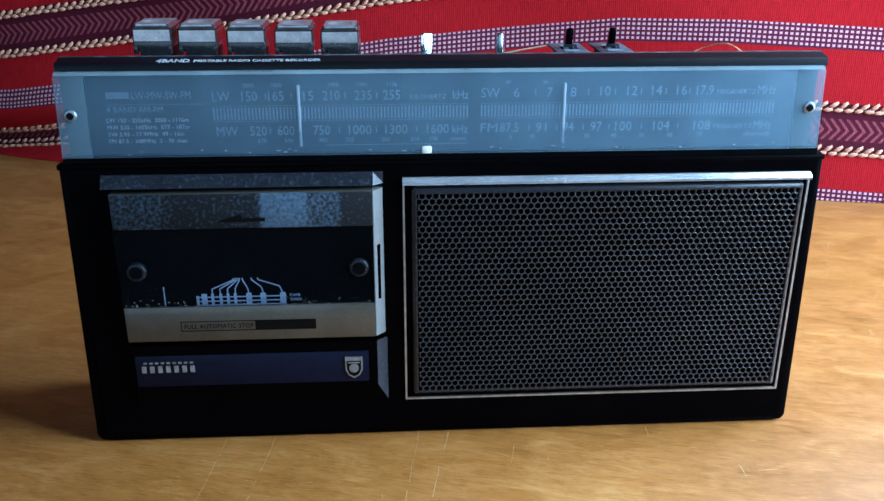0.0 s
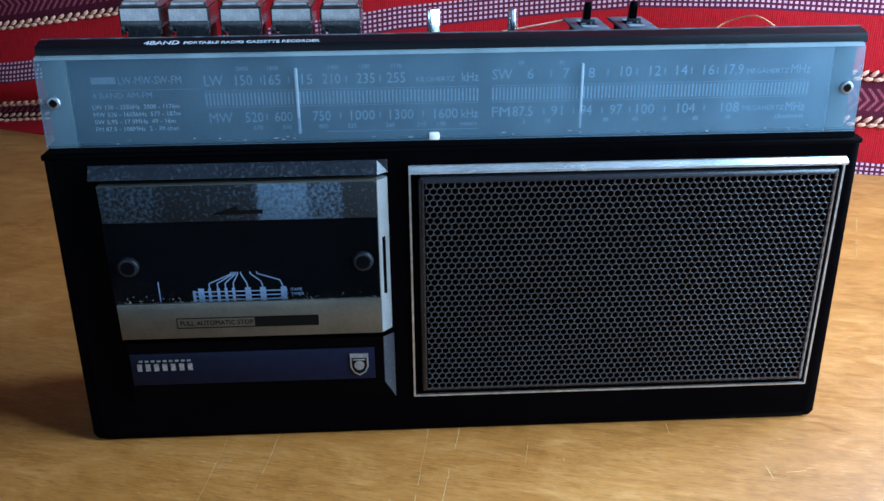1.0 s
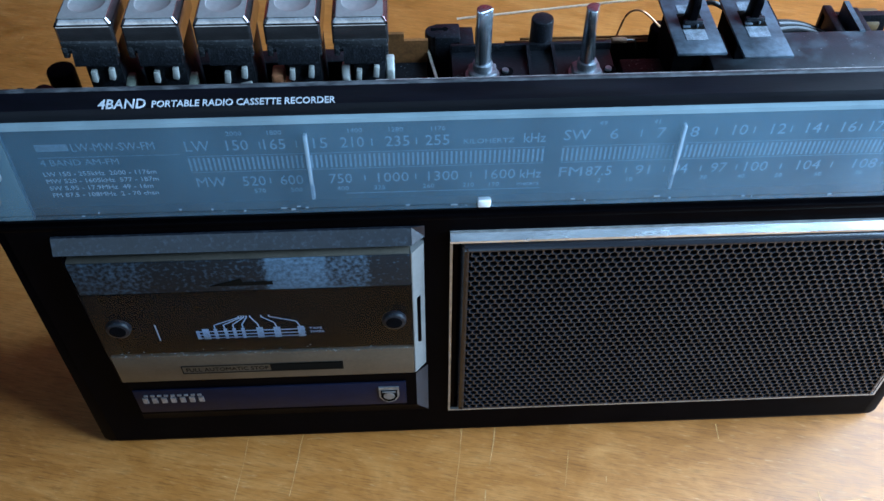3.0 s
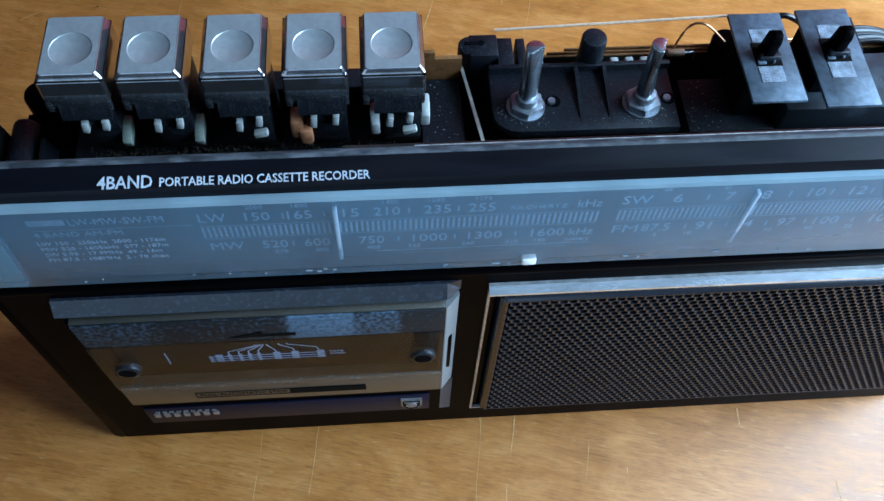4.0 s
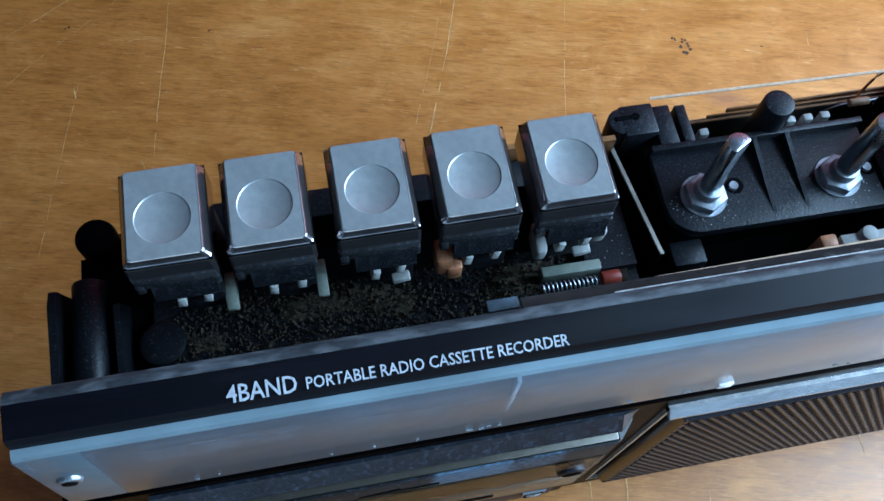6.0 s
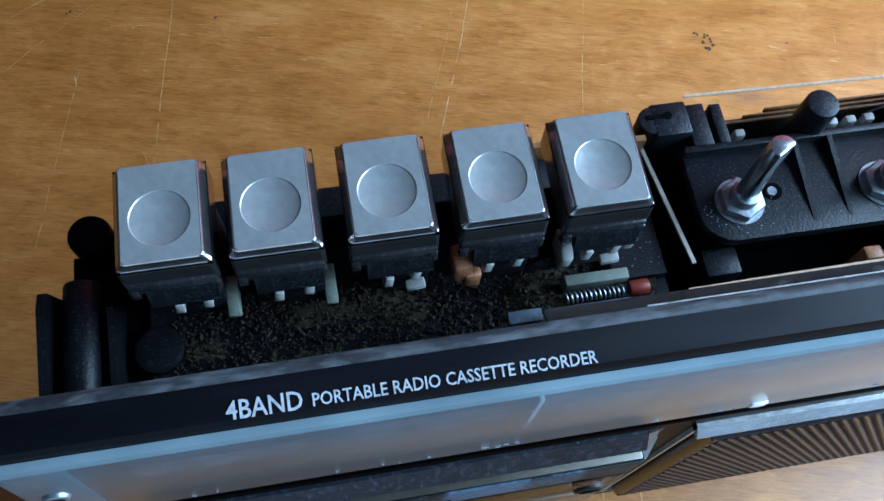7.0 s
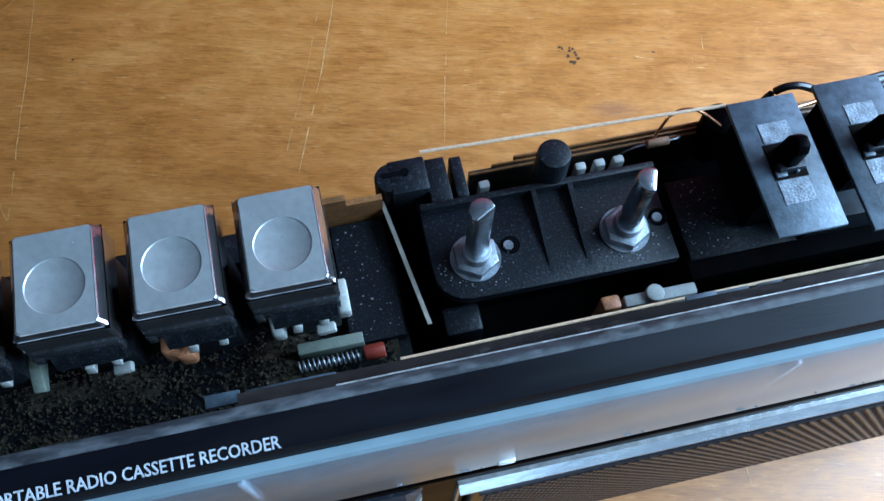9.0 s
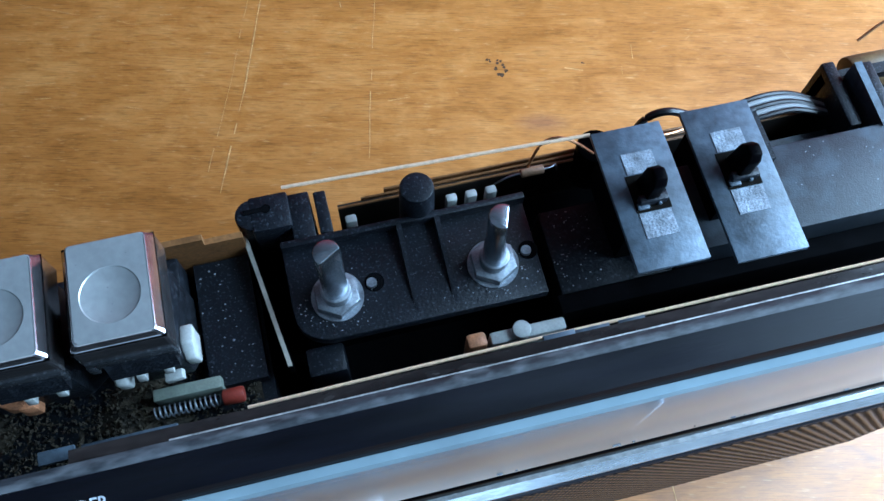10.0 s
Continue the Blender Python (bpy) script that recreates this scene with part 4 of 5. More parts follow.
part("emblem_field", join(prism([(-0.0498, 0.0468), (-0.0428, 0.0468), (-0.0428, 0.0421), (-0.0440, 0.0395), (-0.0463, 0.0381), (-0.0486, 0.0395), (-0.0498, 0.0421)], "y", -0.0059, -0.0056)), PRINTDARK, emblem)
part("emblem_ring", join(cyl(-0.0463, -0.0059, 0.0430, 0.0024, 0.0003, "-y", 18), box(-0.0492, -0.0434, -0.0062, -0.0059, 0.0458, 0.0464)), NUTMETAL, emblem)

# loudspeaker: chrome surround and punched grille
frame_out, frame_in = (-0.0208, 0.1738, 0.0213, 0.1397), (-0.0199, 0.1729, 0.0222, 0.1366)
part("speaker_trim", plate(frame_out[:2], frame_out[2:], -0.0012, 0.0012, [frame_in]), BRASS_EDGE, radio, "thin worn chrome frame")
part("trim_bar", prism([(0.0010, 0.1398), (-0.0012, 0.1396), (-0.0034, 0.1376), (-0.0034, 0.1366), (0.0010, 0.1364)], "x", -0.0208, 0.1738), CHROME, radio, "bright chrome top bar", angle=20)
part("speaker_well", plate((-0.0194, 0.1724), (0.0227, 0.1364), 0.0045, 0.0058, []), DARK, radio)
GX0, GX1, GZ0, GZ1, GY = -0.0168, 0.1708, 0.0252, 0.1352, -0.0042
PITCH, HOLE = 0.0032, 0.00139
gv, gf = [], []


def grille():
    """A plate of six-sided cells, each with a round hole through it; plain margins and rolled edges round them."""
    row = PITCH * 0.866
    nz, nx = int((GZ1 - GZ0 - 0.0036) / row), int((GX1 - GX0 - 0.0042) / PITCH)
    zs, xs = (GZ0 + GZ1) / 2 - (nz - 1) * row / 2, (GX0 + GX1) / 2 - (nx - 0.5) * PITCH / 2
    r_out = PITCH / math.sqrt(3)
    for k in range(nz):
        for i in range(nx):
            cx, cz = xs + i * PITCH + (k % 2) * PITCH / 2, zs + k * row
            o = len(gv)
            for j in range(12):
                a = math.pi / 6 * j + math.pi / 6
                rr = r_out if j % 2 == 0 else r_out * 0.866
                gv.append((cx + rr * math.cos(a), GY, cz + rr * math.sin(a)))
            for y in (GY + 0.00012, GY + 0.0011):
                for j in range(12):
                    a = math.pi / 6 * j + math.pi / 6
                    gv.append((cx + HOLE * math.cos(a), y, cz + HOLE * math.sin(a)))
            for j in range(12):
                q = (j + 1) % 12
                gf.append((o + j, o + q, o + 12 + q, o + 12 + j))
                gf.append((o + 12 + j, o + 12 + q, o + 24 + q, o + 24 + j))
    return xs - PITCH / 2, xs + (nx - 0.5) * PITCH + PITCH / 2, zs - row / 2, zs + (nz - 0.5) * row


hx0, hx1, hz0, hz1 = grille()
me = bpy.data.meshes.new("grille_mesh")
me.from_pydata(gv, [], gf)
me.materials.append(GRILLE)
edge = plate((GX0 + 0.002, GX1 - 0.002), (GZ0 + 0.002, GZ1 - 0.002), GY + 0.00008, GY + 0.0012, [(hx0 + 0.0008, hx1 - 0.0008, hz0 + 0.0003, hz1 - 0.0003)])
rolled = join(edge, prism([(GY + 0.00004, GZ1 - 0.0022), (GY + 0.0007, GZ1 - 0.0008), (GY + 0.0022, GZ1), (0.0020, GZ1), (0.0020, GZ1 - 0.0022)], "x", GX0 + 0.001, GX1 - 0.001),
              prism([(GY + 0.00004, GZ0 + 0.0022), (GY + 0.0007, GZ0 + 0.0008), (GY + 0.0022, GZ0), (0.0020, GZ0), (0.0020, GZ0 + 0.0022)], "x", GX0 + 0.001, GX1 - 0.001),
              prism([(GX0 + 0.0022, GY + 0.00006), (GX0 + 0.0008, GY + 0.0007), (GX0, GY + 0.0022), (GX0, 0.0020), (GX0 + 0.0022, 0.0020)], "z", GZ0 + 0.001, GZ1 - 0.001),
              prism([(GX1 - 0.0022, GY + 0.00006), (GX1 - 0.0008, GY + 0.0007), (GX1, GY + 0.0022), (GX1, 0.0020), (GX1 - 0.0022, 0.0020)], "z", GZ0 + 0.001, GZ1 - 0.001))
grille_ob = part("speaker_grille", rolled, GRILLE, radio, "black punched speaker grille", angle=50)
holes = new("perforated_sheet", me)
holes.parent = grille_ob

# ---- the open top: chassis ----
# solid dark filler, added so the inside of the case stays dark
part("inside_filler", join(box(-0.168, 0.170, 0.0195, 0.0700, 0.004, 0.1500), box(-0.168, -0.150, 0.0195, 0.060, 0.150, 0.158)), DARK, radio, "dark filler for the shade inside the case")
part("key_deck", join(box(-0.150, -0.0420, 0.0560, 0.0640, 0.150, 0.1715, 0.0008), box(-0.0400, -0.0268, 0.0330, 0.0640, 0.150, 0.1640), box(-0.150, -0.0260, 0.0200, 0.0560, 0.150, 0.1600)), CHASSIS, radio, "dusty black key bridge")
part("board", join(box(-0.0560, -0.0350, 0.0645, 0.0660, 0.140, 0.1765), box(-0.0350, -0.0262, 0.0645, 0.0660, 0.140, 0.1735)), PCB, radio, "brown circuit board edge")
# board face painted near black for the shade below its edges
part("board", box(-0.003, 0.125, 0.0694, 0.0708, 0.120, 0.1668), BOARDFACE, radio, "circuit board face painted dark for shade")
for k in range(3):
    part("board_edge", box(-0.003 + 0.006 * k, 0.125, 0.0695 + 0.0011 * k, 0.0701 + 0.0011 * k, 0.1666, 0.1673 + 0.0005 * k, 0.0001), PCB, radio, "thin amber edge of circuit board")
slant = [(-0.0268, 0.0672), (-0.0258, 0.0672), (-0.0206, 0.0330), (-0.0216, 0.0330)]
# sides take the shade black; only the thin top edge is pale
part("divider", prism(slant, "z", 0.1500, 0.1674), DARK, radio, "thin dark sheet divider")
part("divider_edge", prism(slant, "z", 0.1674, 0.1682), material("pale_sheet_edge", (0.40, 0.37, 0.31), 0.4, metal=0.4, vary=0.2), radio, "bright edge of the divider")

# control panel with the two potentiometers
panel_line = [(-0.0180, 0.0595), (-0.0180, 0.0450)] + [(-0.0100 - 0.008 * math.cos(a), 0.0435 - 0.0078 * math.sin(a)) for a in (0.3, 0.6, 0.9, 1.2, 1.5)] + [(0.0406, 0.0356), (0.0406, 0.0595)]
panel = part("control_panel", prism(panel_line, "z", 0.1685, 0.1718, 0.0004), CHASSIS, radio, "black ribbed control panel")
part("panel_wall", box(-0.0180, 0.0410, 0.0590, 0.0608, 0.1600, 0.1745, 0.0004), CHASSIS, panel)
rib = part("rib", prism([(0.0365, 0.1716), (0.0592, 0.1716), (0.0592, 0.1745)], "x", 0.0094, 0.0106), CHASSIS, panel)
again(rib, 0.0092)
part("panel_leg", box(-0.0165, 0.0400, 0.0400, 0.0590, 0.150, 0.1686), DARK, panel)
part("peg", cyl(0.0155, 0.0636, 0.1500, 0.0045, 0.0328, "z", 28, 0.0041, 0.0008), CHASSIS, radio, "round black plastic post")
part("corner_block", join(box(-0.0236, -0.0142, 0.0645, 0.0738, 0.150, 0.1745, 0.0007), cyl(-0.0232, 0.0694, 0.150, 0.0040, 0.0243, "z", 24, None, 0.0006), box(-0.0146, -0.0092, 0.0604, 0.0732, 0.150, 0.1732, 0.0005), box(-0.0180, -0.0140, 0.0590, 0.0650, 0.150, 0.1690, 0.0005)), CHASSIS, radio, "black plastic corner block")
part("fin", box(-0.0082, -0.0052, 0.0610, 0.0722, 0.150, 0.1738, 0.0004), CHASSIS, radio)
# dark disc and strip laid on top for the keyhole's shade
part("block_hole", join(cyl(-0.0196, 0.0700, 0.1744, 0.0011, 0.0003, "z", 14), box(-0.0250, -0.0196, 0.0694, 0.0706, 0.1743, 0.17465)), DARK, radio)
part("hook_block", box(-0.0175, -0.0085, 0.0300, 0.0370, 0.150, 0.1650, 0.0008), CHASSIS, radio, "small black catch")
for x in (-0.0005, 0.0245, 0.0295, 0.0345):
    part("contact_pin", box(x - 0.0014, x + 0.0014, 0.0640, 0.0662, 0.155, 0.1702, 0.0006), CREAM, radio, "pale plastic pin")


def potentiometer(x, y, turned):
    pot = part("potentiometer", cyl(x, y, 0.1690, 0.0035, 0.0085, "z", 28, None, 0.0004), NUTMETAL, radio, "steel potentiometer bush and shaft")
    part("nut", cyl(x, y, 0.1720, 0.0057, 0.0026, "z", 6, None, 0.0005), NUTMETAL, pot, "dull hexagonal nut", angle=25)
    part("washer", cyl(x, y, 0.1716, 0.0061, 0.0006, "z", 32), NUTMETAL, pot)
    shaft = cyl(x, y, 0.1740, 0.0029, 0.0250, "z", 28)
    cut = Matrix.Rotation(turned, 3, "Z") @ Vector((1, 0, 0))
    bmesh.ops.bisect_plane(shaft, geom=shaft.verts[:] + shaft.edges[:] + shaft.faces[:], plane_co=(x, y, 0.1905), plane_no=(0, 0, 1))
    for v in shaft.verts:
        if v.co.z > 0.1904:
            d = (v.co - Vector((x, y, v.co.z))) @ cut
            if d > 0.0012:
                v.co -= cut * (d - 0.0012)
    ring = [e for e in shaft.edges if e.verts[0].co.z > 0.1985 and e.verts[1].co.z > 0.1985 and e.calc_length() > 0.0001]
    bmesh.ops.bevel(shaft, geom=ring, offset=0.0004, segments=2, profile=0.5, affect="EDGES")
    part("shaft", shaft, STEEL, pot, "bright steel shaft with a flat", angle=30)
    part("locating_lug", cyl(x + 0.0083, y + 0.0013, 0.1716, 0.0012, 0.0014, "z", 12), NUTMETAL, pot, "small pale lug")
    # flat dark disc, painted in for the depth of the hole
    part("lug_hole", cyl(x + 0.0090, y + 0.0016, 0.1716, 0.0023, 0.00045, "z", 20), DARK, pot)
    return pot


potentiometer(-0.0074, 0.0455, radians(-60))
potentiometer(0.0296, 0.0452, radians(-20))

# switch bank
part("switch_deck", join(box(0.0720, 0.168, 0.0350, 0.0570, 0.150, 0.1790, 0.001), box(0.0660, 0.168, 0.0570, 0.0640, 0.150, 0.1660)), DECK, radio, "dusty grey plastic deck")
part("low_deck", box(0.0440, 0.0718, 0.0330, 0.0568, 0.150, 0.1690, 0.0008), LEVER, radio, "dusty black plastic shelf")
part("deck_front", box(0.0425, 0.168, 0.0300, 0.0349, 0.150, 0.1700, 0.0006), DARK, radio)


def slide_switch(x, y, long):
    sw = part("slide_switch", box(x, x + 0.0165, y + 0.033 - long, y + 0.0330, 0.1900, 0.1912, 0.0003), SWPLATE, radio, "blue-grey metal switch plate")
    part("switch_body", box(x + 0.0030, x + 0.0135, y + 0.010, y + 0.031, 0.1700, 0.1899), DARK, sw)
    part("worn_patch", box(x + 0.0045, x + 0.0118, y + 0.0055, y + 0.0115, 0.19125, 0.1914), WORN, sw, "rubbed pale patch")
    part("worn_patch", box(x + 0.0050, x + 0.0122, y + 0.0210, y + 0.0262, 0.19125, 0.1914), WORN, sw, "rubbed pale patch")
    part("slot", box(x + 0.0042, x + 0.0122, y + 0.0117, y + 0.0208, 0.1912, 0.19135), PRINTDARK, sw)
    lever = prism([(y + 0.0135, 0.1910), (y + 0.0195, 0.1910), (y + 0.0195, 0.1990), (y + 0.0180, 0.2010), (y + 0.0155, 0.2010), (y + 0.0142, 0.1990)], "x", x + 0.0062, x + 0.0092, 0.0005)
    for v in lever.verts:
        v.co.x += 0.06 * (v.co.z - 0.1910)
        v.co.y -= 0.10 * (v.co.z - 0.1910)
    part("lever", lever, BLACK, sw, "black plastic lever")
    part("contact", join(box(x + 0.0046, x + 0.0072, y + 0.0122, y + 0.0138, 0.1913, 0.1920, 0.0002), box(x + 0.0092, x + 0.0100, y + 0.0125, y + 0.0185, 0.1913, 0.1924, 0.0002)), SWPLATE, sw, "bent bare metal contact")
    part("lever", box(x + 0.0050, x + 0.0115, y + 0.0130, y + 0.0150, 0.1910, 0.1935, 0.0004), CHASSIS, sw)


slide_switch(0.0556, 0.0306, 0.0345)
slide_switch(0.0772, 0.0315, 0.0380)
part("bracket", join(box(0.0955, 0.0968, 0.0500, 0.0640, 0.175, 0.1875), box(0.0942, 0.0968, 0.0625, 0.0640, 0.175, 0.1880, 0.0004)), CHASSIS, radio, "thin black bracket")
part("knob_stub", cyl(0.0622, 0.0690, 0.1580, 0.0046, 0.016, "z", 24, 0.0048, 0.001), BLACK, radio, "round black stub")
part("cable_block", join(box(0.1250, 0.1285, 0.0590, 0.0780, 0.150, 0.1760, 0.0006), box(0.1345, 0.1380, 0.0560, 0.0760, 0.150, 0.1760, 0.0006), box(0.1250, 0.1500, 0.0730, 0.0760, 0.150, 0.1740)), CHASSIS, radio, "black finned block")
part("cheek_plate", prism([(0.0530, 0.170), (0.0740, 0.170), (0.0740, 0.1800), (0.0560, 0.1795)], "x", 0.1305, 0.1325), SWPLATE, radio, "grey metal cheek")
part("coil", cyl(0.1345, 0.0770, 0.1690, 0.0046, 0.0130, "x", 20, None, 0.0008), YELLOW, radio, "yellow coil former")
part("knob_stub", cyl(0.1590, 0.0600, 0.1600, 0.0060, 0.020, "z", 24, 0.0056, 0.001), BLACK, radio, "round black stub")

# left end posts
part("guide_rail", cyl(-0.1638, 0.0198, 0.1655, 0.0040, 0.0300, "y", 24, 0.0042, 0.001), CHASSIS, radio, "round black guide rail")
part("guide_post", cyl(-0.1618, 0.0618, 0.1500, 0.0050, 0.017, "z", 24, 0.0052, 0.0012), BLACK, radio, "round black guide post")
part("guide_plate", prism([(0.0200, 0.155), (0.0500, 0.155), (0.0470, 0.1700), (0.0430, 0.1710), (0.0200, 0.1680)], "x", -0.1722, -0.1702), CHASSIS, radio, "thin grey side plate")
part("guide_plate", prism([(0.0200, 0.155), (0.0460, 0.155), (0.0420, 0.1690), (0.0200, 0.1660)], "x", -0.1575, -0.1560), CHASSIS, radio)
part("motor_housing", cyl(-0.1480, 0.0330, 0.1530, 0.0065, 0.0085, "z", 28, 0.0060, 0.0015), CHASSIS, radio, "round black housing")

# crumbs and dust under the keys
cr = bmesh.new()
for _ in range(4200):
    x, y = rng.uniform(-0.145, -0.030), rng.uniform(0.0205, 0.0440)
    s = rng.uniform(0.00018, 0.0007)
    h = 0.1602 + 0.004 * max(0, noise.noise(Vector((x * 60, y * 90, 0)))) + rng.uniform(0, 0.0006)
    m = Matrix.Translation((x, y, h)) @ Euler((rng.uniform(0, 3), rng.uniform(0, 3), rng.uniform(0, 3))).to_matrix().to_4x4() @ Matrix.Diagonal((s, s * 0.7, s * 0.5, 1))
    q = [cr.verts.new(m @ Vector(c)) for c in ((1, 0, -1), (-1, 1, -1), (-1, -1, -1), (0, 0, 1))]
    for f in ((0, 1, 2), (0, 3, 1), (1, 3, 2), (2, 3, 0)):
        cr.faces.new([q[k] for k in f])
tagged(part("crumb", cr, DEBRIS, radio, "brown dust and crumbs under keys", angle=10), kind="stuff")
mound = bmesh.new()
bmesh.ops.create_grid(mound, x_segments=90, y_segments=16, size=0.5, matrix=Matrix.Translation((-0.088, 0.0295, 0.1598)) @ Matrix.Diagonal((0.118, 0.019, 1, 1)))
for v in mound.verts:
    v.co.z += 0.0048 * max(0, noise.noise(Vector((v.co.x * 60, v.co.y * 90, 0)))) + 0.0008 * noise.noise(v.co * 700)
tagged(part("dust_bed", mound, DEBRIS, radio, "brown matted dust"), kind="stuff")


# piano keys
def key_cap():
    """A cap with bevelled edges and a round finger dish; its origin is the middle of its top."""
    bm = bmesh.new()
    w, y0, y1, zt = 0.0077, -0.0112, 0.0096, 0.0
    rings = [[(-w, y0), (w, y0), (w, y1), (-w, y1)]]
    levels = [(0.0, 0.0, 0.0, zt), (0.0012, 0.0004, 0.0004, -0.0021), (0.0014, 0.0009, 0.0006, -0.0025), (0.0015, 0.0010, 0.0006, -0.0098)]
    lists = []
    for gx, gf_, gb, z in levels:
        lists.append([bm.verts.new(c) for c in ((-w - gx, y0 - gf_, z), (w + gx, y0 - gf_, z), (w + gx, y1 + gb, z), (-w - gx, y1 + gb, z))])
    for a, b in zip(lists, lists[1:]):
        for k in range(4):
            q = (k + 1) % 4
            bm.faces.new((a[k], b[k], b[q], a[q]))
    # top face with the dish let in
    n, r, cy = 40, 0.0059, -0.0022
    circle = [bm.verts.new((r * math.cos(2 * math.pi * k / n), cy + r * math.sin(2 * math.pi * k / n), zt)) for k in range(n)]
    corner = {}
    for k in range(n):
        a = 2 * math.pi * (k + 0.5) / n
        corner[k] = 2 if math.cos(a) > 0 and math.sin(a) > 0 else 3 if math.sin(a) > 0 else 0 if math.cos(a) < 0 else 1
    for k in range(n):
        q = (k + 1) % n
        bm.faces.new((circle[k], lists[0][corner[k]], circle[q]))
        if corner[k] != corner[q]:
            bm.faces.new((circle[q], lists[0][corner[k]], lists[0][corner[q]]))
    last = circle
    for j, f in enumerate((0.965, 0.93, 0.75, 0.5, 0.25)):
        depth = -0.00014 - 0.0008 * (1 - f * f)
        cur = [bm.verts.new((c.co.x * f, cy + (c.co.y - cy) * f, zt + depth)) for c in circle]
        for k in range(n):
            q = (k + 1) % n
            bm.faces.new((last[k], last[q], cur[q], cur[k]))
        last = cur
    bm.faces.new(last)
    bmesh.ops.recalc_face_normals(bm, faces=bm.faces[:])
    outer = [e for e in bm.edges if all(v in lists[0] + lists[1] + lists[2] + lists[3] for v in e.verts)]
    steep = [e for e in outer if abs(e.verts[0].co.z - e.verts[1].co.z) > 0.0005]
    bmesh.ops.bevel(bm, geom=steep, offset=0.0008, segments=2, profile=0.5, affect="EDGES")
    rims = [e for e in bm.edges if len(e.link_faces) == 2 and e.calc_face_angle() > radians(22) and all(math.hypot(v.co.x, v.co.y - cy) > 0.0069 for v in e.verts) and abs(e.verts[0].co.z - e.verts[1].co.z) < 0.0003]
    bmesh.ops.bevel(bm, geom=rims, offset=0.00028, segments=2, profile=0.5, affect="EDGES")
    return bm


cap_mesh = meshed("key", key_cap(), KEYCAP, 14)
cap_mesh.materials.append(KEYSIDE)
for p in cap_mesh.polygons:
    if p.normal.z < 0.9 and math.hypot(p.center.x, p.center.y + 0.0022) > 0.0061:
        p.material_index = 1
apron_mesh = meshed("key_skirt", join(box(-0.0086, 0.0086, -0.0126, -0.0112, -0.0125, -0.0080, 0.0003), box(-0.0086, 0.0086, -0.0112, 0.0098, -0.0112, -0.0090), box(-0.0089, -0.0070, -0.0128, -0.0110, -0.0140, -0.0100, 0.0003), box(0.0070, 0.0089, -0.0128, -0.0110, -0.0140, -0.0100, 0.0003)), SKIRT)
lever_mesh = meshed("key_lever", join(prism([(-0.0118, -0.0086), (0.0080, -0.0086), (0.0100, -0.046), (-0.0030, -0.046), (-0.0110, -0.032)], "x", -0.0030, 0.0078, 0.0005),
                                      prism([(-0.0124, -0.0100), (-0.0112, -0.0100), (-0.0120, -0.0165), (-0.0140, -0.0165)], "x", -0.0058, 0.0080)), LEVER)
tab_mesh = meshed("tab", prism([(-0.0012, -0.0022), (0.0008, -0.0026), (0.0012, 0.0016), (-0.0006, 0.0019)], "y", -0.0012, 0.0010, 0.0003), CREAM)
arm_mesh = meshed("side_arm", prism([(-0.0058, -0.0016), (0.0010, -0.0006), (0.0020, 0.0036), (-0.0020, 0.0040), (-0.0066, 0.0012)], "x", -0.0013, 0.0013, 0.0004), GREENISH)
arm_plain = meshed("side_arm", prism([(-0.0035, -0.0035), (0.0030, -0.0035), (0.0035, 0.0035), (-0.0010, 0.0050), (-0.0040, 0.0020)], "x", -0.0014, 0.0014, 0.0006), CREAM)
arm_orange = meshed("side_arm", join(box(-0.0032, 0.0012, -0.0030, 0.0035, -0.0020, 0.0060, 0.0010), box(-0.0008, 0.0032, -0.0036, 0.0022, -0.0042, 0.0022, 0.0009)), ORANGE)


def sub(name, me, x, y, z, parent, label=""):
    ob = new(name, me)
    ob.parent, ob.location = parent, (x, y, z)
    return tagged(ob, label)


KEY_ROW = (-0.1375, -0.1165, -0.0938, -0.0715, -0.0497)
for i, kx in enumerate(KEY_ROW):
    key = sub("key", cap_mesh, kx + 0.0007, 0.0464, 0.2058 - 0.0004 * i, radio, "smoked silver piano key with round finger dish")
    sub("key_skirt", apron_mesh, 0, 0, 0, key)
    sub("key_lever", lever_mesh, 0, 0, 0, key, "dusty black lever")
    sub("tab", tab_mesh, 0.0045, -0.0120, -0.0205, key, "small pale tab")
    sub("tab", tab_mesh, -0.0014 - 0.0006 * (i % 2), -0.0121, -0.0212 - 0.0005 * (i % 3), key, "small pale tab")
    if i in (2, 4):
        sub("tab", tab_mesh, 0.0048, -0.0128, -0.0258, key, "small pale tab").rotation_euler = (0, 1.2, 0)
    if i < 2:
        sub("side_arm", arm_mesh, 0.0088, -0.0075, -0.0290, key, "pale green plastic arm")
    elif i == 3:
        sub("side_arm", arm_orange, -0.0060, -0.0095, -0.0280, key, "orange plastic arm")
    elif i == 4:
        sub("side_arm", arm_plain, -0.0058, -0.0095, -0.0245, key, "pale plastic arm")
        sub("side_arm", arm_plain, 0.0092, -0.0075, -0.0235, key, "pale plastic arm")

# spring and slider by the fifth key
coil_pts = []
for k in range(150):
    a = k * 0.55
    coil_pts.append((-0.0530 + 0.0001 * k, 0.0300 + 0.0013 * math.cos(a), 0.1645 + 0.0013 * math.sin(a)))
tube("spring", coil_pts[::2], 0.00022, NUTMETAL, radio, "small coiled steel spring", 5)
part("bead", cyl(-0.0375, 0.0300, 0.1650, 0.0019, 0.0050, "x", 16, None, 0.0005), RED, radio, "red plastic bead")
part("slider", box(-0.0525, -0.0370, 0.0322, 0.0350, 0.1600, 0.1668, 0.0004), GREENISH, radio, "pale plastic slider")
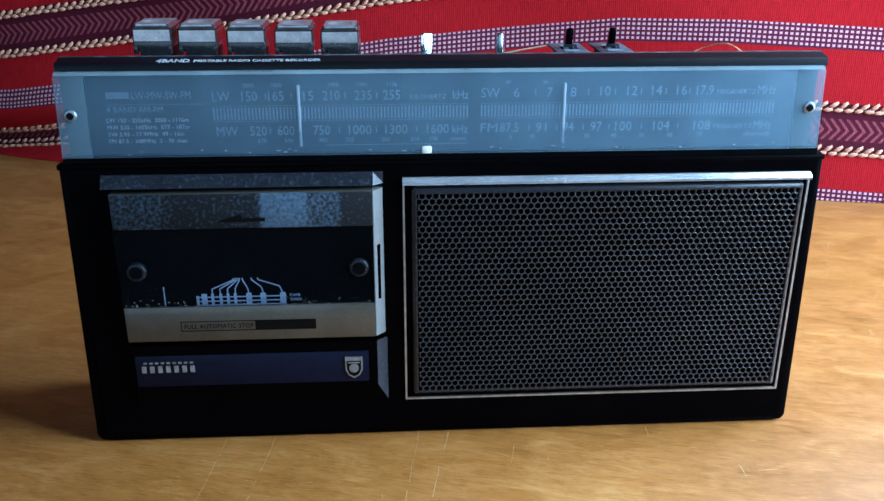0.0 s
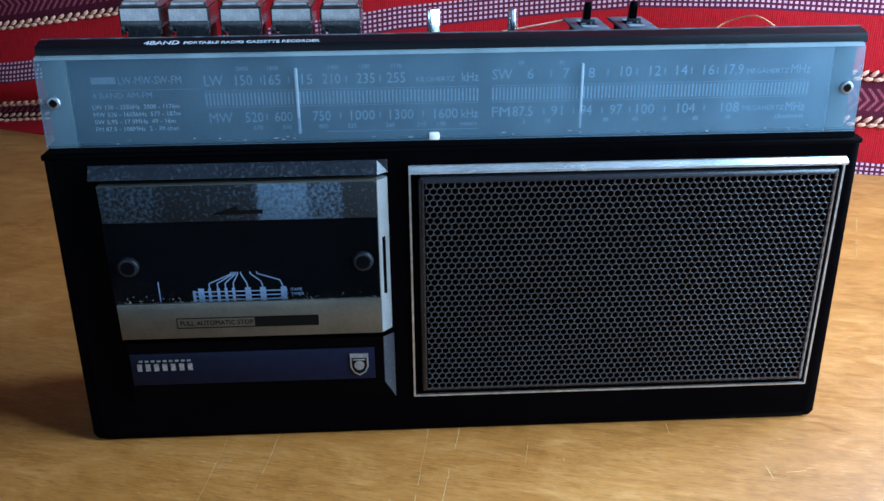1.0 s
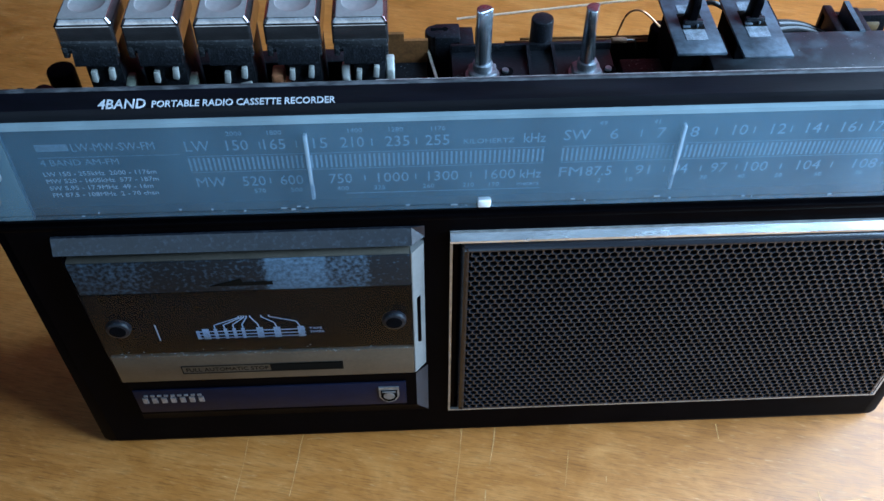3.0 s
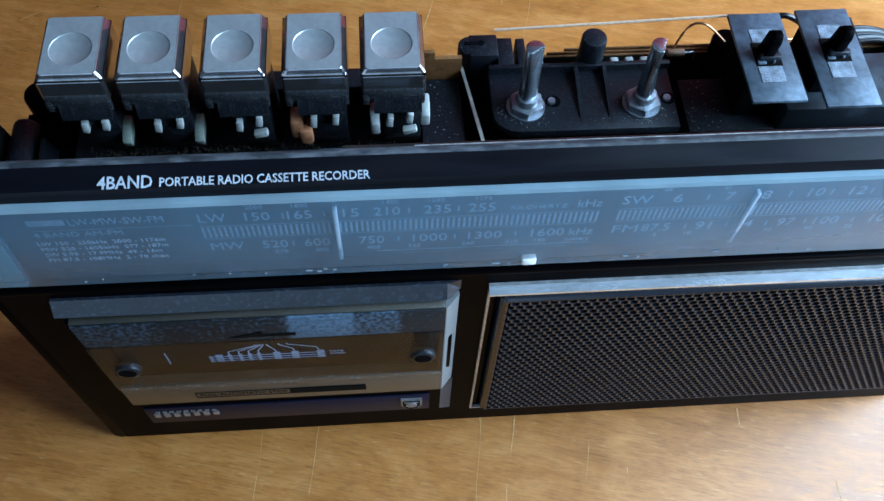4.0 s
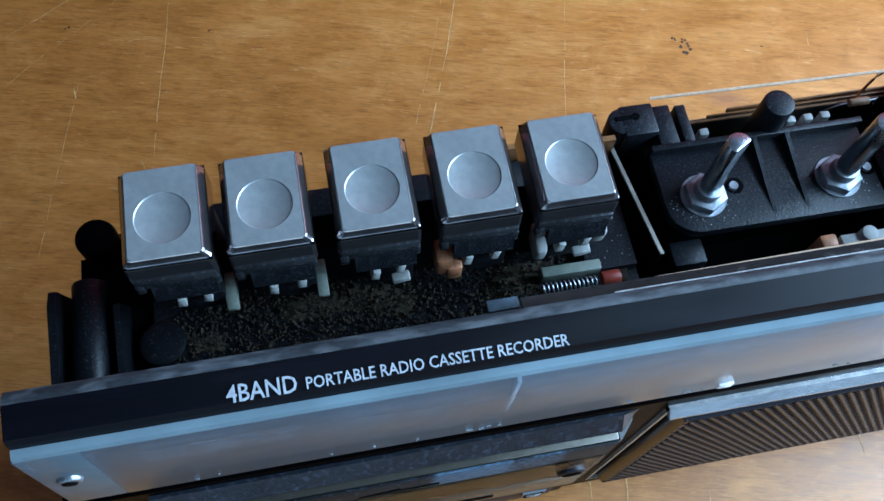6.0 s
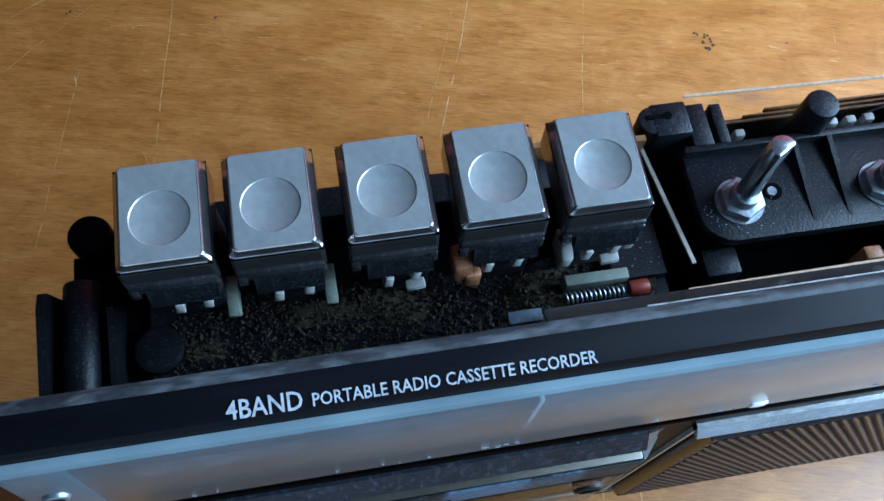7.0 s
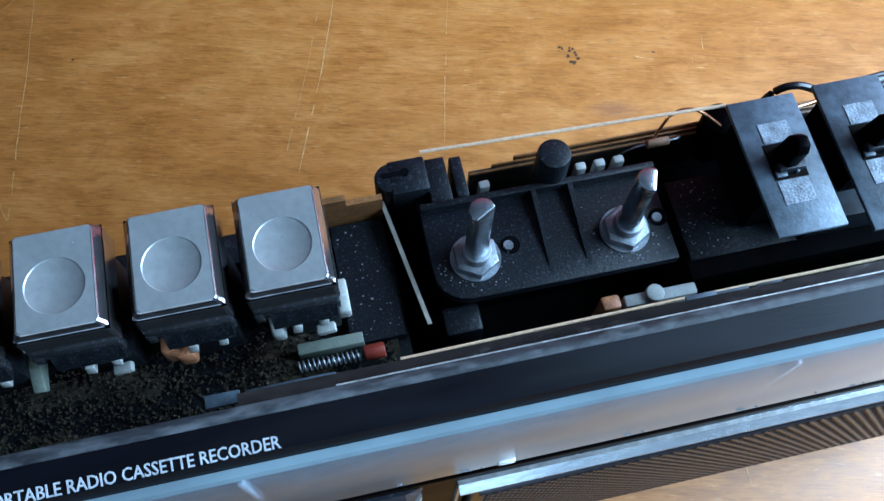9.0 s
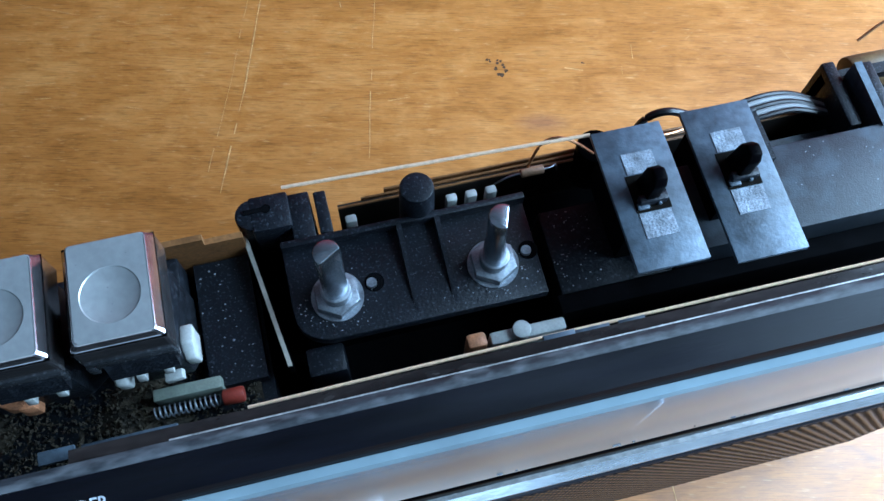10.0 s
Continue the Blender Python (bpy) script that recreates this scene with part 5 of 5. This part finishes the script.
part("slider", join(box(0.0244, 0.0422, 0.0262, 0.0292, 0.1500, 0.1716, 0.0006), cyl(0.0317, 0.0280, 0.1690, 0.0022, 0.0042, "z", 16, None, 0.0005)), CREAM, radio, "pale plastic tuning slider")
for x0, x1, z in ((-0.0712, -0.0640, 0.1862), (-0.0632, -0.0440, 0.1846), (0.0330, 0.0400, 0.1866), (0.0404, 0.0480, 0.1852), (0.0500, 0.0560, 0.1850)):
    part("clear_tab", box(x0, x1, 0.0190, 0.0218, z - 0.0010, z, 0.0002), SWPLATE, radio, "thin grey plastic tab under strip")
part("foam_pad", box(0.0190, 0.0236, 0.0265, 0.0300, 0.1500, 0.1716, 0.0008), ORANGE, radio, "small tan foam pad")
tube("tuning_cord", [(-0.030, 0.0222, 0.1820), (0.04, 0.0226, 0.1822), (0.165, 0.0222, 0.1825)], 0.0004, CORD, radio, "pale dial cord")
tube("aerial_wire", [(-0.0150, 0.0738, 0.1762), (0.0560, 0.0640, 0.1900)], 0.00045, CORD, radio, "straight pale bare wire")
tube("copper_lead", [(0.0450, 0.0690, 0.1700), (0.0480, 0.0700, 0.1790), (0.0530, 0.0690, 0.1810), (0.0600, 0.0660, 0.1760)], 0.0004, COPPER, radio, "thin copper lead")
tube("copper_lead", [(0.0700, 0.0660, 0.1760), (0.0750, 0.0670, 0.1790), (0.0800, 0.0680, 0.1740), (0.0900, 0.0700, 0.1720)], 0.0004, COPPER, radio, "thin copper lead")
res = tube("resistor", [(0.0370, 0.0690, 0.1640), (0.0390, 0.0680, 0.1680), (0.0420, 0.0680, 0.1690), (0.0500, 0.0680, 0.1690), (0.0525, 0.0690, 0.1680), (0.0535, 0.0695, 0.1640)], 0.0003, NUTMETAL, radio, "small banded resistor on wire legs")
part("resistor_body", cyl(0.0430, 0.0680, 0.1690, 0.0012, 0.0060, "x", 14, None, 0.0004), BANDAGE, res)
for k, (mat, lab) in enumerate(((CABLE, "black insulated cable"), (CABLEWHITE, "white insulated cable"), (CABLE, "black insulated cable"), (CABLEWHITE, "white insulated cable"), (CABLE, "black insulated cable"))):
    o = 0.0016 * k
    tube("cable", [(0.0880, 0.0680 + 0.4 * o, 0.1600), (0.0950, 0.0690 + 0.5 * o, 0.1680), (0.1050, 0.0690 + 0.8 * o, 0.1700 + 0.2 * o), (0.1160, 0.0690 + 0.8 * o, 0.1708), (0.1260, 0.0660 + 0.6 * o, 0.1690)], 0.00075, mat, radio, lab)
tube("cable", [(0.0700, 0.0690, 0.1640), (0.0730, 0.0700, 0.1790), (0.0780, 0.0690, 0.1840), (0.0860, 0.0680, 0.1800)], 0.0010, CABLE, radio, "black insulated cable")
tube("copper_lead", [(0.1340, 0.0800, 0.1800), (0.1430, 0.0820, 0.1850), (0.1560, 0.0800, 0.1880), (0.1660, 0.0780, 0.1830)], 0.0004, COPPER, radio, "thin copper lead")

# pale flakes of dust on the ledges
flakes = bmesh.new()


def flake(x, y, z, size):
    a = rng.uniform(0, 3.14)
    ring = [flakes.verts.new((x + size * rng.uniform(0.5, 1.2) * math.cos(a + k * 1.257), y + size * rng.uniform(0.4, 1.0) * math.sin(a + k * 1.257), z + rng.uniform(0.00005, 0.0002))) for k in range(5)]
    flakes.faces.new(ring)


for _ in range(40):
    flake(rng.uniform(-0.0395, -0.0275), rng.uniform(0.034, 0.063), 0.1641, rng.uniform(0.0001, 0.0004))
for px, py in ((-0.0074, 0.0455), (0.0296, 0.0452)):
    for _ in range(34):
        a, d = rng.uniform(3.0, 6.6), 0.0066 + abs(rng.gauss(0, 0.0022))
        flake(min(0.0400, max(-0.0165, px + d * math.cos(a))), max(0.0372, py + d * math.sin(a) * 0.9), 0.1719, rng.uniform(0.0001, 0.0003))
for _ in range(36):
    flake(rng.uniform(-0.012, 0.040), rng.uniform(0.038, 0.058), 0.1719, rng.uniform(0.00008, 0.0002))
for _ in range(60):
    flake(rng.uniform(0.0445, 0.0555), rng.uniform(0.036, 0.056), 0.1691, rng.uniform(0.0001, 0.0003))
for _ in range(45):
    flake(rng.uniform(0.0940, 0.166), rng.uniform(0.036, 0.056), 0.1791, rng.uniform(0.0001, 0.0003))
for kx in KEY_ROW:
    for _ in range(9):
        flake(kx + rng.uniform(-0.007, 0.007), 0.0468 + rng.uniform(-0.0085, 0.0095), 0.2059, rng.uniform(0.00006, 0.00018))
tagged(part("dust_flake", flakes, DUSTGREY, radio, "pale grey flakes of dust"), kind="stuff")
